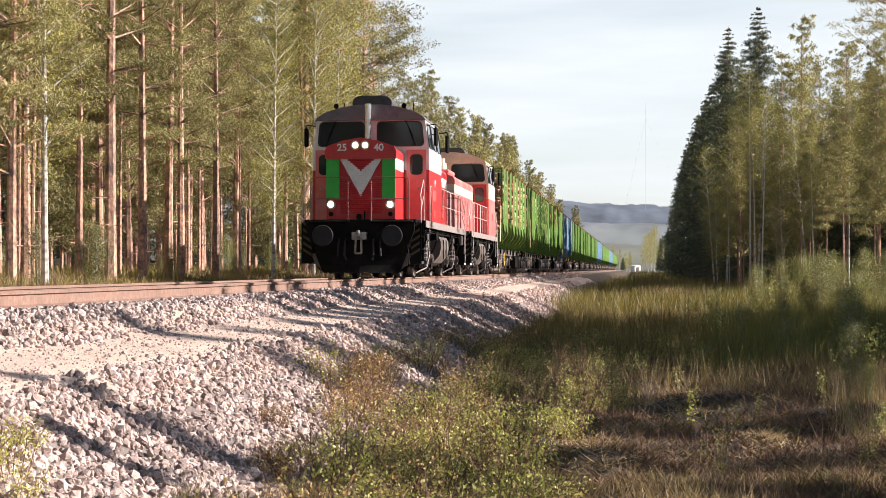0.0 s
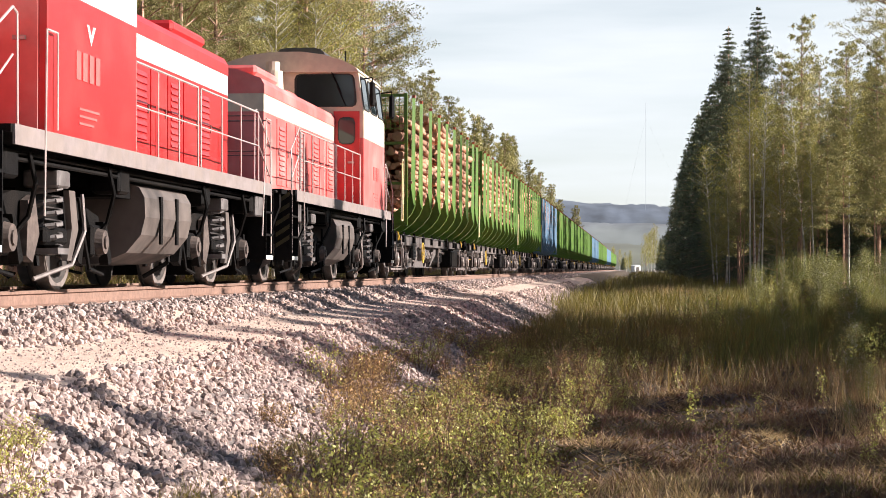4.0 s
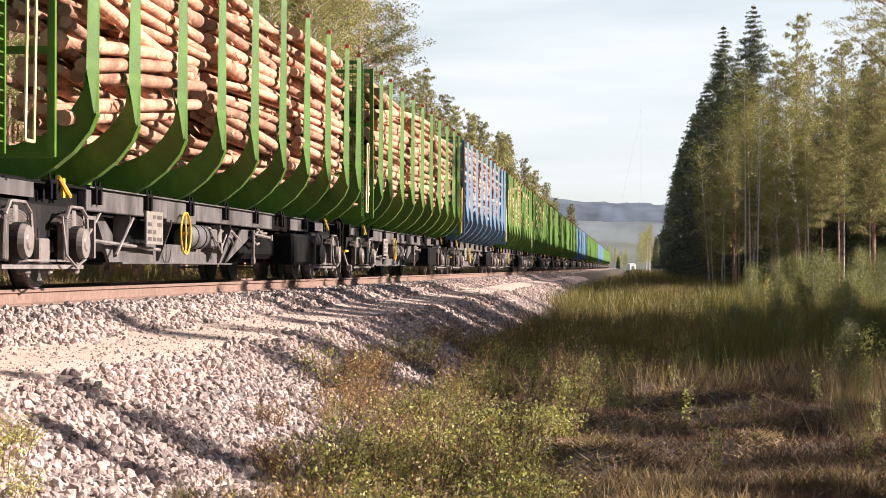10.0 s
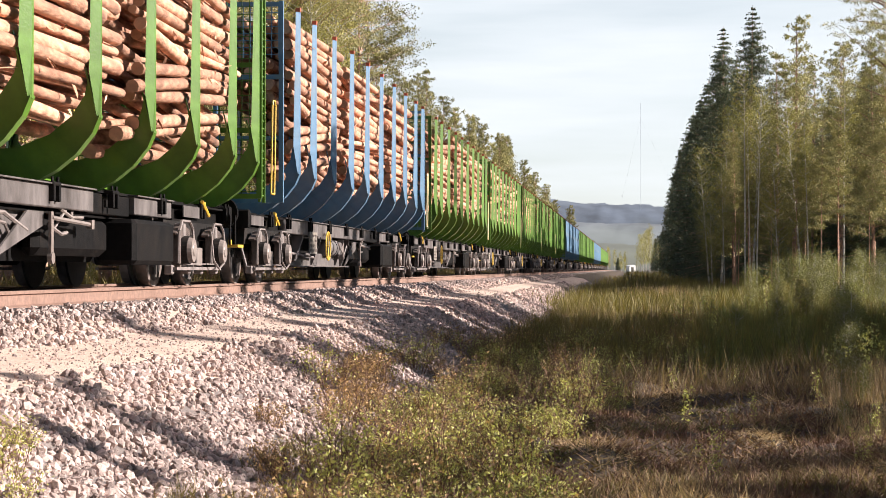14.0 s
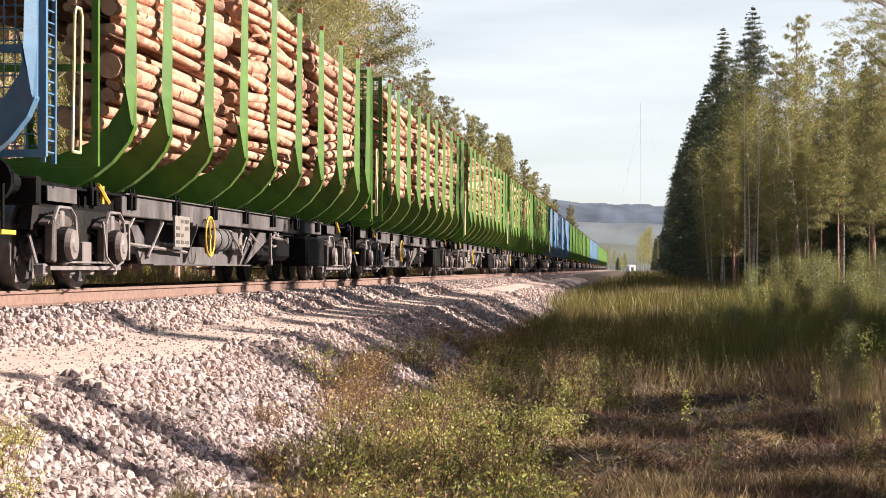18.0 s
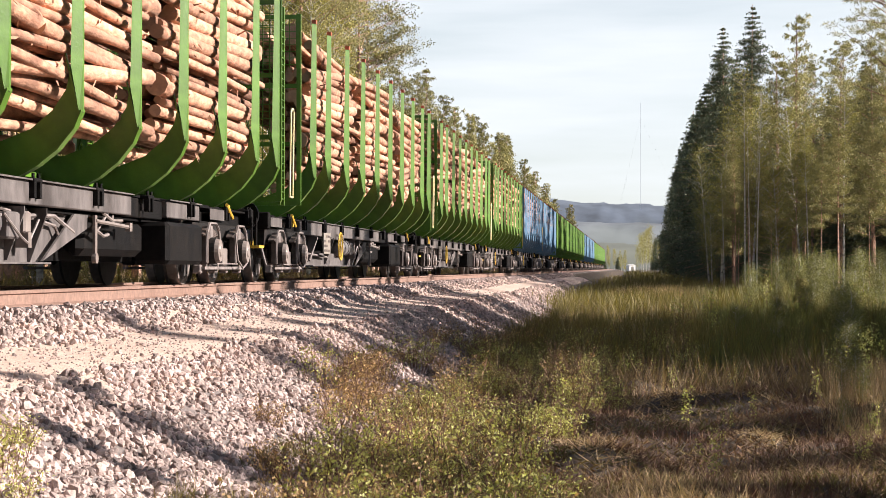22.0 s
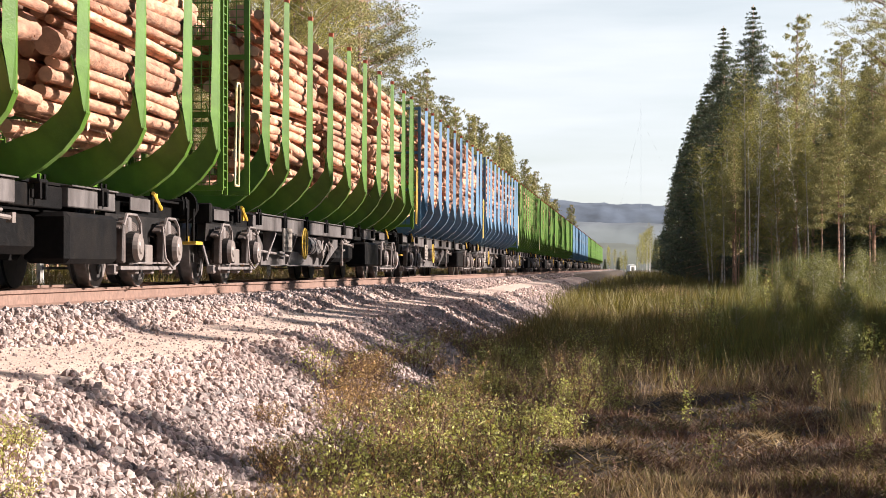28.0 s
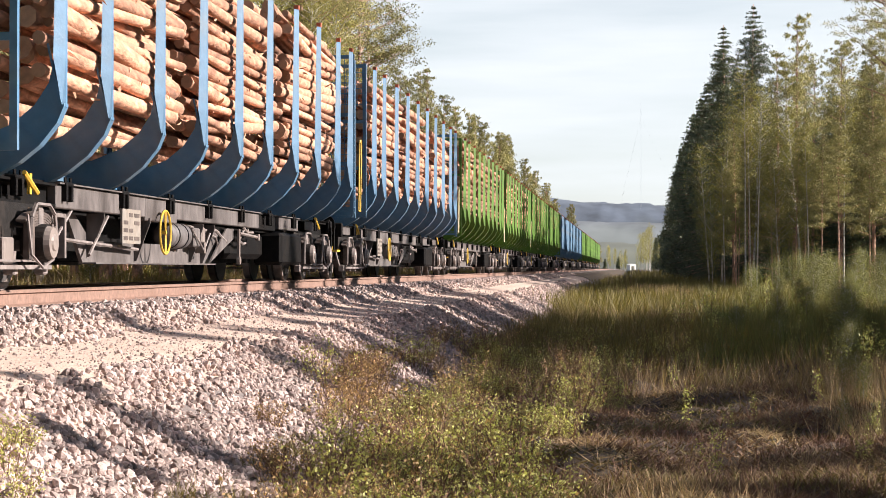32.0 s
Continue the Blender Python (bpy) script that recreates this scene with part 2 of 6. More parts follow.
def ground_z(x, y):
    if -5.6 < x < -2.3:               # the edges of the path wander
        x += (0.10 * noise.noise((0.3, y * 0.33, 5.5)) + 0.07 * noise.noise((0.7, y * 1.2, 2.5)) + 0.06 * noise.noise((x * 3.0, y * 3.0, 8.5))) * min(1.0, (x + 5.6) / 0.5, (-2.3 - x) / 0.5)
    z = float(np.interp(x, PX, PZ))
    rough = min(1.0, max(0.0, abs(x + 6.8) - 3.2) / 3.0)
    z += 0.10 * rough * (noise.noise((x * 0.35, y * 0.2, 3.1))) + 0.05 * rough * noise.noise((x * 1.1, y * 0.8, 7.7))
    if x > -2.6:
        k = min(1.0, (x + 2.6) / 1.5)
        z += k * (0.19 * noise.noise((x * 0.9, y * 0.55, 1.3)) + 0.11 * noise.noise((x * 2.3, y * 1.3, 4.4)))
    if x > 0:
        z += min(1.0, max(0.0, (y - 60) / 200)) * 0.8
    return z


def build_ground():
    xs = sorted(set([-3000, -1500, -600, -300, -120, -60, -40, -30, -24, -20, -17] + [round(-15 + 0.45 * i, 2) for i in range(27)] + [round(-2.8 + 0.22 * i, 2) for i in range(40)] + [round(6.2 + 0.5 * i, 2) for i in range(14)] +
                    [round(a, 2) for a, _ in PROFILE] + [14, 16, 18, 20, 23, 26, 30, 36, 45, 60, 90, 150, 300, 600, 1500, 3000]))
    ys = [-400, -200, -100, -50, -30, -20, -12] + [-8 + 0.6 * i for i in range(26)] + [7.6 + 0.25 * i for i in range(80)] + [27.6 + 0.6 * i for i in range(31)] + [46 * 1.06 ** i for i in range(1, 74)]
    vs, fs, mats = [], [], []
    for y in ys:
        for x in xs:
            vs.append((x, y, ground_z(x, y)))
    w = len(xs)
    for j in range(len(ys) - 1):
        for i in range(w - 1):
            fs.append((j * w + i, j * w + i + 1, (j + 1) * w + i + 1, (j + 1) * w + i))
            c = (xs[i] + xs[i + 1]) / 2
            mats.append(1 if -4.95 < c < -3.45 and ys[j] < 150 else 2 if -9.6 < c < -2.6 and (c < -5 or ys[j] < 150) else 0)
    me = raw_mesh("ground", vs, fs, M_GROUND)
    me.materials.append(M_SAND)
    me.materials.append(M_BED)
    me.polygons.foreach_set("material_index", mats)
    me.shade_smooth()
    tagged(new("ground", me), "forest soil and meadow with a gravel railway embankment", "ground", kind="structure")


build_ground()


def build_track():
    prof = [(-0.075, -0.172), (0.075, -0.172), (0.075, -0.160), (0.012, -0.142), (0.009, -0.045), (0.036, -0.034), (0.036, -0.006), (0.028, 0.0),
            (-0.028, 0.0), (-0.036, -0.006), (-0.036, -0.034), (-0.009, -0.045), (-0.012, -0.142), (-0.075, -0.160)]
    for side in (-1, 1):
        m = Mesh().prism([(TX + side * 0.798 + a, b) for a, b in prof], -60, 700)
        me = m.done("rail", [M_RUST, M_RAILTOP])
        for p in me.polygons:
            if p.normal.z > 0.9 and p.center.z > -0.01:
                p.material_index = 1
        tagged(new("rail", me), "rusty steel rail with a polished running surface", "rail", "rails of the track", "structure")
    sl = Mesh().box(-1.3, -0.12, -0.33, 1.3, 0.12, -0.165, 0.015).done("sleeper", M_GREY)
    first = None
    for i in range(150):
        m = pose(TX, -10 + i * 0.61, 0)
        if first is None:
            first = tagged(new("sleeper", sl), "grey concrete sleeper bedded in ballast", "sleeper", "sleepers of the track")
            first.matrix_basis = m
        else:
            copy_thing(first, m)


build_track()

# ---- train ----
SPEED, HEAD = 8.0, 46.6          # metres a second; the front buffers' y at the start
LOCO, WAGON = 14.2, 21.905
GAP = 0.05                       # slack in the coupling behind the locomotives
# how far the train is ahead of an even 8 m/s: it runs a little faster at first
LEAD = [(0, 0.0), (1, 0.0), (2, 0.04), (3, 0.18), (3.5, 0.26), (5.6, 0.63), (7, 0.95), (8.5, 1.17), (10, 1.28), (11.5, 1.38), (13, 1.42), (16.5, 1.50), (19, 1.56), (22, 1.58), (25, 1.63), (28, 1.61), (32, 1.60)]


def gone(t):
    """Metres that the train has rolled after t seconds."""
    return SPEED * t + float(np.interp(t, [a for a, _ in LEAD], [b for _, b in LEAD]))



def stand(q, z=0.0):
    """Pose of a piece of the train whose front is q metres behind the train's head, at the start."""
    return pose(TX, HEAD + q, z)


def log_mesh(length, r0, r1, seed, n=9, rings=5):
    rnd = random.Random(seed)
    vs, fs, mi = [], [], []
    bend = rnd.uniform(-0.03, 0.03), rnd.uniform(-0.03, 0.03)
    for k in range(rings):
        u = k / (rings - 1)
        r = r0 + (r1 - r0) * u
        cx, cz = bend[0] * math.sin(math.pi * u), bend[1] * math.sin(math.pi * u)
        for i in range(n):
            a = 2 * math.pi * i / n
            rr = r * (1 + rnd.uniform(-0.05, 0.05))
            vs.append((cx + rr * math.cos(a), (u - 0.5) * length, cz + rr * math.sin(a)))
    for k in range(rings - 1):
        for i in range(n):
            fs.append((k * n + i, (k + 1) * n + i, (k + 1) * n + (i + 1) % n, k * n + (i + 1) % n))
            mi.append(0)
    fs += [tuple(range(n)), tuple(range(rings * n - 1, (rings - 1) * n - 1, -1))]
    mi += [1, 1]
    me = bpy.data.meshes.new("log")
    me.from_pydata(vs, [], fs)
    me.materials.append(M_BARK_LOG)
    me.materials.append(M_LOGEND)
    me.polygons.foreach_set("material_index", mi)
    me.polygons.foreach_set("use_smooth", [True] * (len(fs) - 2) + [False] * 2)
    return me


LOG_R = [0.055, 0.065, 0.075, 0.085, 0.095, 0.105, 0.12, 0.14]
LOGS = [log_mesh(5.2, r, r * random.Random(i).uniform(0.72, 0.95), i) for i, r in enumerate(LOG_R)]
PLAIN = [log_mesh(5.2, r, r * random.Random(i).uniform(0.72, 0.95), i, 7, 2) for i, r in enumerate(LOG_R)]
CRADLE_X = [(1.40, 0.55), (1.47, 0.85), (1.56, 1.04), (1.74, 1.26), (1.92, 1.40), (2.12, 1.47), (4.4, 1.48)]   # height, half width inside


def half_width(z):
    return float(np.interp(z, [a for a, _ in CRADLE_X], [b for _, b in CRADLE_X]))


def pile_places(seed, top, level):
    """Places of the logs of a pile: outer ones first (on the sides and on top), then the inner ones."""
    rnd = random.Random(seed)
    slope = (0.5, 3.0, -1.5, 5.0, -2.5, 1.5, -3.5)[seed % 7]
    outer, inner = [], []
    z = 1.42
    while z < top:
        rowh = 0.0
        x = -half_width(z)
        w = half_width(z)
        row = []
        while x < w:
            k = min(len(LOG_R) - 1, max(0, int(rnd.gauss(2.8, 1.8))))
            r = LOG_R[k]
            if x + 2 * r > w + 0.04:
                break
            row.append([x + r, z + r + rnd.uniform(-0.02, 0.02), k])
            x += 2 * r * rnd.uniform(0.98, 1.06)
        slack = w - (row[-1][0] + LOG_R[row[-1][2]]) if row else 0
        for i, (lx, lz, k) in enumerate(row):
            lx += slack * i / max(1, len(row) - 1)
            p = (lx, lz, k, rnd.gauss(0, 0.16), slope * (0.4 + 0.6 * math.sin(lz * 2.1 + seed)) + rnd.gauss(0, level), rnd.gauss(0, 1.0), rnd.random() < 0.5)
            crown = z > top - 0.30
            if i == len(row) - 1 and rnd.random() < 0.10:
                continue
            (outer if i >= len(row) - 1 or crown else inner).append(p)
        z += 0.143
    return outer, inner


def log_pose(p, mid):
    lx, lz, k, dy, tilt, yaw, flip = p
    return pose(lx, mid + dy, lz, tilt, 0, yaw + (180 if flip else 0))


def build_pile(q, mid, seed, top, level, split):
    """A stack of logs between the stakes; the logs on the outside are parts of their own."""
    ob = new("log_pile")
    ob.matrix_basis = stand(q)
    tagged(ob, "stack of barked pine pulpwood logs between the stakes of a wagon", "log pile", "log piles on the train")
    outer, inner = pile_places(seed, top, level)
    near = [p for p in outer if p[0] > 0.6] if split else []
    rest = [p for p in outer if p not in near] + inner
    for p in near:
        part("log", LOGS[p[2]], None, ob, at=log_pose(p, mid))
    return ob, rest


JOINED = {}


def joined_logs(seed, top, level, mid, split, whole=False):
    key = (seed, top, level, mid, split, whole)
    if key in JOINED:
        return JOINED[key]
    outer, inner = pile_places(seed, top, level)
    places = ([p for p in outer if p[0] <= 0.6] if split else outer) + [p for p in inner if p[0] > 0.75 or (split and p[1] > top - 0.45) or whole]
    vs, fs, mi = [], [], []
    for p in places:
        m = log_pose(p, mid)
        me = PLAIN[p[2]]
        o = len(vs)
        vs += [tuple(m @ v.co) for v in me.vertices]
        for f in me.polygons:
            fs.append(tuple(i + o for i in f.vertices))
            mi.append(f.material_index)
    rnd = random.Random(seed + 50)
    for _ in range(90):               # loose strips of bark caught between the logs
        z = rnd.uniform(1.6, top)
        c = Vector((half_width(z) + rnd.uniform(-0.06, 0.02), mid + rnd.uniform(-2.6, 2.6), z))
        d = Vector((rnd.uniform(-0.2, 0.6), rnd.gauss(0, 1), rnd.uniform(-1.2, 0.4))).normalized() * rnd.uniform(0.05, 0.2)
        e = Vector((0.2, rnd.gauss(0, 0.5), rnd.gauss(0, 0.5))).normalized() * rnd.uniform(0.01, 0.03)
        o = len(vs)
        vs += [tuple(c - e), tuple(c + e), tuple(c + d * 0.6 + e * 1.2), tuple(c + d)]
        fs.append((o, o + 1, o + 2, o + 3))
        mi.append(rnd.randrange(2))
    me = bpy.data.meshes.new("pile_core")
    me.from_pydata(vs, [], fs)
    me.materials.append(M_BARK_LOG)
    me.materials.append(M_LOGEND)
    me.polygons.foreach_set("material_index", mi)
    me.polygons.foreach_set("use_smooth", [len(f) == 4 for f in fs])
    JOINED[key] = me
    return me


KNEES = [2.75] + [4.35 + 2.19 * i for i in range(8)] + [21.25]


def wheelset_mesh(r, half=0.80):
    m = Mesh()
    m.tube((-half - 0.3, 0, 0), (half + 0.3, 0, 0), 0.08, n=10)
    for s in (-1, 1):
        m.tube((s * (half - 0.075), 0, 0), (s * (half + 0.055), 0, 0), r - 0.02, n=28)
        m.tube((s * (half - 0.105), 0, 0), (s * (half - 0.075), 0, 0), r + 0.03, n=28)
        m.tube((s * (half + 0.055), 0, 0), (s * (half + 0.10), 0, 0), 0.17, n=12)
        for i in range(4):
            a = math.pi / 2 * i
            m.box(s * (half + 0.05), 0.26 * math.cos(a) - 0.05, 0.26 * math.sin(a) - 0.05, s * (half + 0.075), 0.26 * math.cos(a) + 0.05, 0.26 * math.sin(a) + 0.05)
    k = len(m.f)
    for s in (-1, 1):
        ring = [(s * (half + dx), rr * math.cos(2 * math.pi * i / 28), rr * math.sin(2 * math.pi * i / 28)) for dx, rr in ((-0.074, r), (0.062, r), (0.062, r - 0.07), (0.050, r - 0.07)) for i in range(28)]
        m.add(ring, [(j * 28 + i, j * 28 + (i + 1) % 28, (j + 1) * 28 + (i + 1) % 28, (j + 1) * 28 + i) for j in range(3) for i in range(28)])
    me = m.done("wheelset", [M_WHEEL, M_TYRE])
    for p in me.polygons:
        if p.index >= k:
            p.material_index = 1
    return me


WAGON_SET = wheelset_mesh(0.46)
LOCO_SET = wheelset_mesh(0.50)
ROLLING = []      # wheelset, radius


AXLE = 0.92


def build_bogie(parent, y, roll=True):
    """A two-axle bogie with leaf springs, its middle at y along the wagon."""
    b = Mesh()
    for s in (-1, 1):
        x0, x1 = sorted((s * 0.98, s * 1.10))
        b.prism([(-1.45, 0.60), (-1.38, 0.84), (1.38, 0.84), (1.45, 0.60), (0.60, 0.62), (0.45, 0.30), (-0.45, 0.30), (-0.60, 0.62)], x0, x1, "x")
        for a in (-AXLE, AXLE):
            b.box(s * 1.16 - 0.08, a - 0.14, 0.32, s * 1.16 + 0.08, a + 0.14, 0.62, 0.03)
            b.tube((s * 1.16, a, 0.46), (s * 1.33, a, 0.46), 0.19, 0.18, n=18)
    b.box(-1.0, -0.25, 0.5, 1.0, 0.25, 0.95)
    bogie = part("bogie", b, M_BOGIE, parent, "dirty black two-axle bogie", at=pose(0, y, 0))
    for s in (-1, 1):
        for a in (-AXLE, AXLE):
            sp = Mesh()
            for k in range(6):        # arched leaves, the longest on top
                hw = 0.44 - 0.055 * k
                top = 0.775 - 0.026 * k
                arc = [(a + hw * t, top - 0.10 * t * t * (hw / 0.44) ** 2) for t in (-1, -0.6, 0, 0.6, 1)]
                sp.prism(arc + [(p, q - 0.021) for p, q in arc[::-1]], s * 1.2 - 0.05, s * 1.2 + 0.05, "x")
            part("leaf_spring", sp, M_LEAF, bogie, "rusty brown leaf spring")
            part("axle_box_cover", Mesh().tube((s * 1.33, a, 0.46), (s * 1.385, a, 0.46), 0.165, 0.150, n=20).tube((s * 1.385, a, 0.46), (s * 1.40, a, 0.46), 0.085, 0.07, n=12), M_COVER, bogie, "round worn bearing cover")
            if s < 0:                 # plain on the side away from the meadow
                continue
            part("spring_buckle", Mesh().box(s * 1.2 - 0.065, a - 0.06, 0.58, s * 1.2 + 0.065, a + 0.06, 0.80, 0.012), M_GUARD, bogie)
            g = Mesh().pipe([(s * 1.28, a - 0.40, 0.30), (s * 1.28, a - 0.36, 0.70), (s * 1.28, a - 0.22, 0.83), (s * 1.28, a + 0.18, 0.83), (s * 1.28, a + 0.36, 0.74), (s * 1.28, a + 0.42, 0.50)], 0.020, 5)
            part("spring_guard", g, M_GUARD, bogie, "dusty grey guard bar bent over the spring")
            part("horn_guide", Mesh().box(s * 1.22 - 0.05, a - 0.30, 0.28, s * 1.22 + 0.05, a - 0.22, 0.66, 0.012), M_LEAF, bogie)
            part("horn_guide", Mesh().box(s * 1.22 - 0.05, a + 0.24, 0.28, s * 1.22 + 0.05, a + 0.32, 0.62, 0.012), M_LEAF, bogie)
        part("transom_plate", Mesh().box(s * 1.22 - 0.03, -0.16, 0.26, s * 1.22 + 0.03, 0.14, 0.50, 0.012), M_COVER, bogie, "worn grey plate between the axles")
        part("tie_bar", Mesh().box(s * 1.22 - 0.03, -AXLE - 0.36, 0.205, s * 1.22 + 0.03, AXLE + 0.36, 0.245).box(s * 1.24 - 0.02, -AXLE + 0.1, 0.275, s * 1.24 + 0.02, AXLE - 0.1, 0.295), M_GUARD, bogie, "dusty grey tie bar")
        if s < 0:
            continue
        for a in (-AXLE - 0.34, -0.35, 0.35, AXLE + 0.34):
            part("brake_hanger", Mesh().box(s * 1.14 - 0.05, a - 0.06, 0.15, s * 1.14 + 0.06, a + 0.06, 0.27, 0.015).tube((s * 1.1, a, 0.27), (s * 1.02, a, 0.56), 0.022, n=6), M_GUARD, bogie)
        part("brake_hose", Mesh().pipe([(s * 1.34, 0.25, 0.72), (s * 1.36, 0.32, 0.34), (s * 1.37, 0.62, 0.22), (s * 1.36, 0.98, 0.30), (s * 1.34, 1.10, 0.62)], 0.014, 5), M_GUARD, bogie)
    for a in (-AXLE, AXLE):
        w = part("wheelset", WAGON_SET, None, bogie, at=pose(0, a, 0.46))
        if roll:
            ROLLING.append((w, 0.46))
    return bogie


M_TIP = mat("rust_red_tip", (0.42, 0.10, 0.05), 0.7, 0, 0.3, 9)


def cradle_mesh(paint):
    """A pair of stakes with the curved bracket under the load."""
    m, tips = Mesh(), []
    outer = [(0.0, 1.03), (0.60, 1.05), (0.94, 1.11), (1.155, 1.225), (1.36, 1.385), (1.53, 1.595), (1.60, 1.76)]
    inner = [(1.49, 2.22), (1.44, 1.97), (1.30, 1.76), (1.08, 1.58), (0.75, 1.45), (0.0, 1.40)]
    for s in (-1, 1):
        poly = [(s * a, b) for a, b in outer + inner]
        m.prism(poly, -0.025, 0.025)
        for (a, b), (c, d) in zip(outer, outer[1:]):
            m.prism([(s * a, b - 0.012), (s * c, d - 0.012), (s * c, d + 0.012), (s * a, b + 0.012)], -0.07, 0.07)
        # stake, tapering upwards
        lo, hi = 1.74, 4.38
        for z0, z1, w0, w1 in ((lo, 2.2, 0.03, 0.09), (2.2, hi, 0.09, 0.06)):
            vs = []
            for z, w, d in ((z0, w0, 0.135 if z0 > 2 else 0.05), (z1, w1, 0.09 if z1 > 3 else 0.135)):
                xo = s * 1.605
                xi = s * (1.605 - w)
                vs += [(xi, -d, z), (xo, -0.022, z), (xo, 0.022, z), (xi, d, z)]
            m.add(vs, [(0, 1, 2, 3), (4, 5, 6, 7), (0, 1, 5, 4), (1, 2, 6, 5), (2, 3, 7, 6), (3, 0, 4, 7)])
        # rim of the gusset inside the knee
        m.prism([(s * 1.575, 1.78), (s * 1.44, 2.36), (s * 1.425, 2.36), (s * 1.555, 1.78)], -0.075, -0.04)
        tips.append(len(m.f))
        m.box(s * 1.57 - 0.038, -0.05, 4.38, s * 1.57 + 0.038, 0.05, 4.45)
    me = m.done("stake_cradle", [paint, M_TIP])
    for t in tips:
        for i in range(t, t + 6):
            me.polygons[i].material_index = 1
    return me


def build_wagon(paint, colour):
    w = new("timber_wagon")
    tagged(w, colour + " steel stake wagon for timber with dirty black running gear", "timber wagon", "timber wagons of the train")
    cradle = cradle_mesh(paint)
    for y in KNEES:
        part("stake_cradle", cradle, None, w, colour + " painted stakes on a curved bracket", at=pose(0, y, 0))
    # longitudinal floor plates of the cradle
    f = Mesh()
    for s in (-1, 1):
        f.prism([(s * 0.20, 1.20), (s * 0.50, 1.20), (s * 0.50, 1.26), (s * 0.47, 1.26), (s * 0.47, 1.215), (s * 0.20, 1.215)], 2.75, 21.25)
    part("load_trough", f, paint, w)
    # black sheet added to darken the open gap under the load
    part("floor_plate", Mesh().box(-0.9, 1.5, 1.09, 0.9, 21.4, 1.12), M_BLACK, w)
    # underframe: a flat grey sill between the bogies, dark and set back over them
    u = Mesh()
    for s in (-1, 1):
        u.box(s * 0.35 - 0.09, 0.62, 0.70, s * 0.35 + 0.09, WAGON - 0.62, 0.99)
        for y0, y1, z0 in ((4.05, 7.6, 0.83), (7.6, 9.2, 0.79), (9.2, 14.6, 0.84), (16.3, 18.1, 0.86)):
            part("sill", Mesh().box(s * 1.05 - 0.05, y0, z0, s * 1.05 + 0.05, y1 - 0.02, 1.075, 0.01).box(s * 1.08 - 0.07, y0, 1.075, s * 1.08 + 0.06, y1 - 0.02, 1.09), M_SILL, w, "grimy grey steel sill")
        # black stretches of sill: shade of the recesses is put into the colour
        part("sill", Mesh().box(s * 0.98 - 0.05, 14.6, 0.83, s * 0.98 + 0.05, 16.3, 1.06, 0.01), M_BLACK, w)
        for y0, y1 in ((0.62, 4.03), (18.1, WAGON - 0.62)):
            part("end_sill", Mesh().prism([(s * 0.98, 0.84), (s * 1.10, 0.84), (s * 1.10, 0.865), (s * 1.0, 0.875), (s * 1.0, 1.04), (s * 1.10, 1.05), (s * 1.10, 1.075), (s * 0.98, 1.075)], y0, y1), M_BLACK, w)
            part("lettering_panel", Mesh().box(s * 1.115 - 0.008, y0 + 0.55, 0.90, s * 1.115 + 0.008, y0 + 1.55, 1.05), M_SILL, w, "grey panel with illegible stencilling")
    for y in (0.62, WAGON - 0.74):
        u.box(-1.2, y, 0.84, 1.2, y + 0.12, 1.12, 0.02)
    for y in KNEES:
        u.box(-1.05, y - 0.06, 0.92, 1.05, y + 0.06, 1.00)
        for s in (-1, 1):
            p = Mesh().box(s * 1.09 - 0.05, y - 0.13, 1.06, s * 1.09 + 0.07, y + 0.12, 1.10, 0.01)
            for d in (-0.12, 0.06):
                p.box(s * 1.11 - 0.02, y + d, 0.90, s * 1.11 + 0.05, y + d + 0.05, 1.08, 0.008).tube((s * 1.13, y + d + 0.025, 1.09), (s * 1.13, y + d + 0.025, 1.15), 0.018, n=6)
            part("stake_clamp", p, M_BLACK, w, "black bolted stake clamp")
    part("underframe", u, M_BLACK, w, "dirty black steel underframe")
    # buffers and coupler
    for y, d in ((0.62, -1), (WAGON - 0.62, 1)):
        for s in (-1, 1):
            b = Mesh().tube((s * 0.93, y, 1.05), (s * 0.93, y + d * 0.38, 1.05), 0.11, n=12)
            b.tube((s * 0.93, y + d * 0.38, 1.05), (s * 0.93, y + d * 0.60, 1.05), 0.08, n=12)
            b.tube((s * 0.93, y + d * 0.57, 1.05), (s * 0.93, y + d * 0.62, 1.05), 0.23, n=20)
            part("buffer", b, M_BLACK, w)
        part("coupling", Mesh().pipe([(0, y, 1.02), (0, y + d * 0.3, 0.98), (0, y + d * 0.6, 0.92)], 0.06), M_BLACK, w)
    # centre equipment: deep sole plate, gussets, brake gear, tank
    for s in (-1, 1):
        part("sole_plate", Mesh().prism([(5.0, 0.80), (5.3, 0.80), (5.9, 0.52), (11.2, 0.52), (12.3, 0.80), (12.9, 0.80), (11.6, 0.27), (5.6, 0.27)], s * 0.90 - 0.02, s * 0.90 + 0.02, "x"), M_SILL, w, "grey plate of the deep centre girder")
        part("centre_girder", Mesh().prism([(4.6, 0.82), (16.9, 0.82), (16.0, 0.30), (5.6, 0.30)], s * 0.62 - 0.03, s * 0.62 + 0.03, "x"), M_BLACK, w)
        part("bottom_flange", Mesh().box(s * 0.97 - 0.10, 5.6, 0.262, s * 0.97 + 0.10, 11.6, 0.28), M_SILL, w)
        for y, h in ((5.75, 0.34), (7.75, 0.30), (10.6, 0.30), (11.3, 0.28)):
            part("gusset_plate", Mesh().prism([(s * 0.92, 0.82), (s * 1.12, 0.82), (s * 1.12, 0.76), (s * 0.95, h), (s * 0.92, h)], y - 0.012, y + 0.012), M_SILL, w)
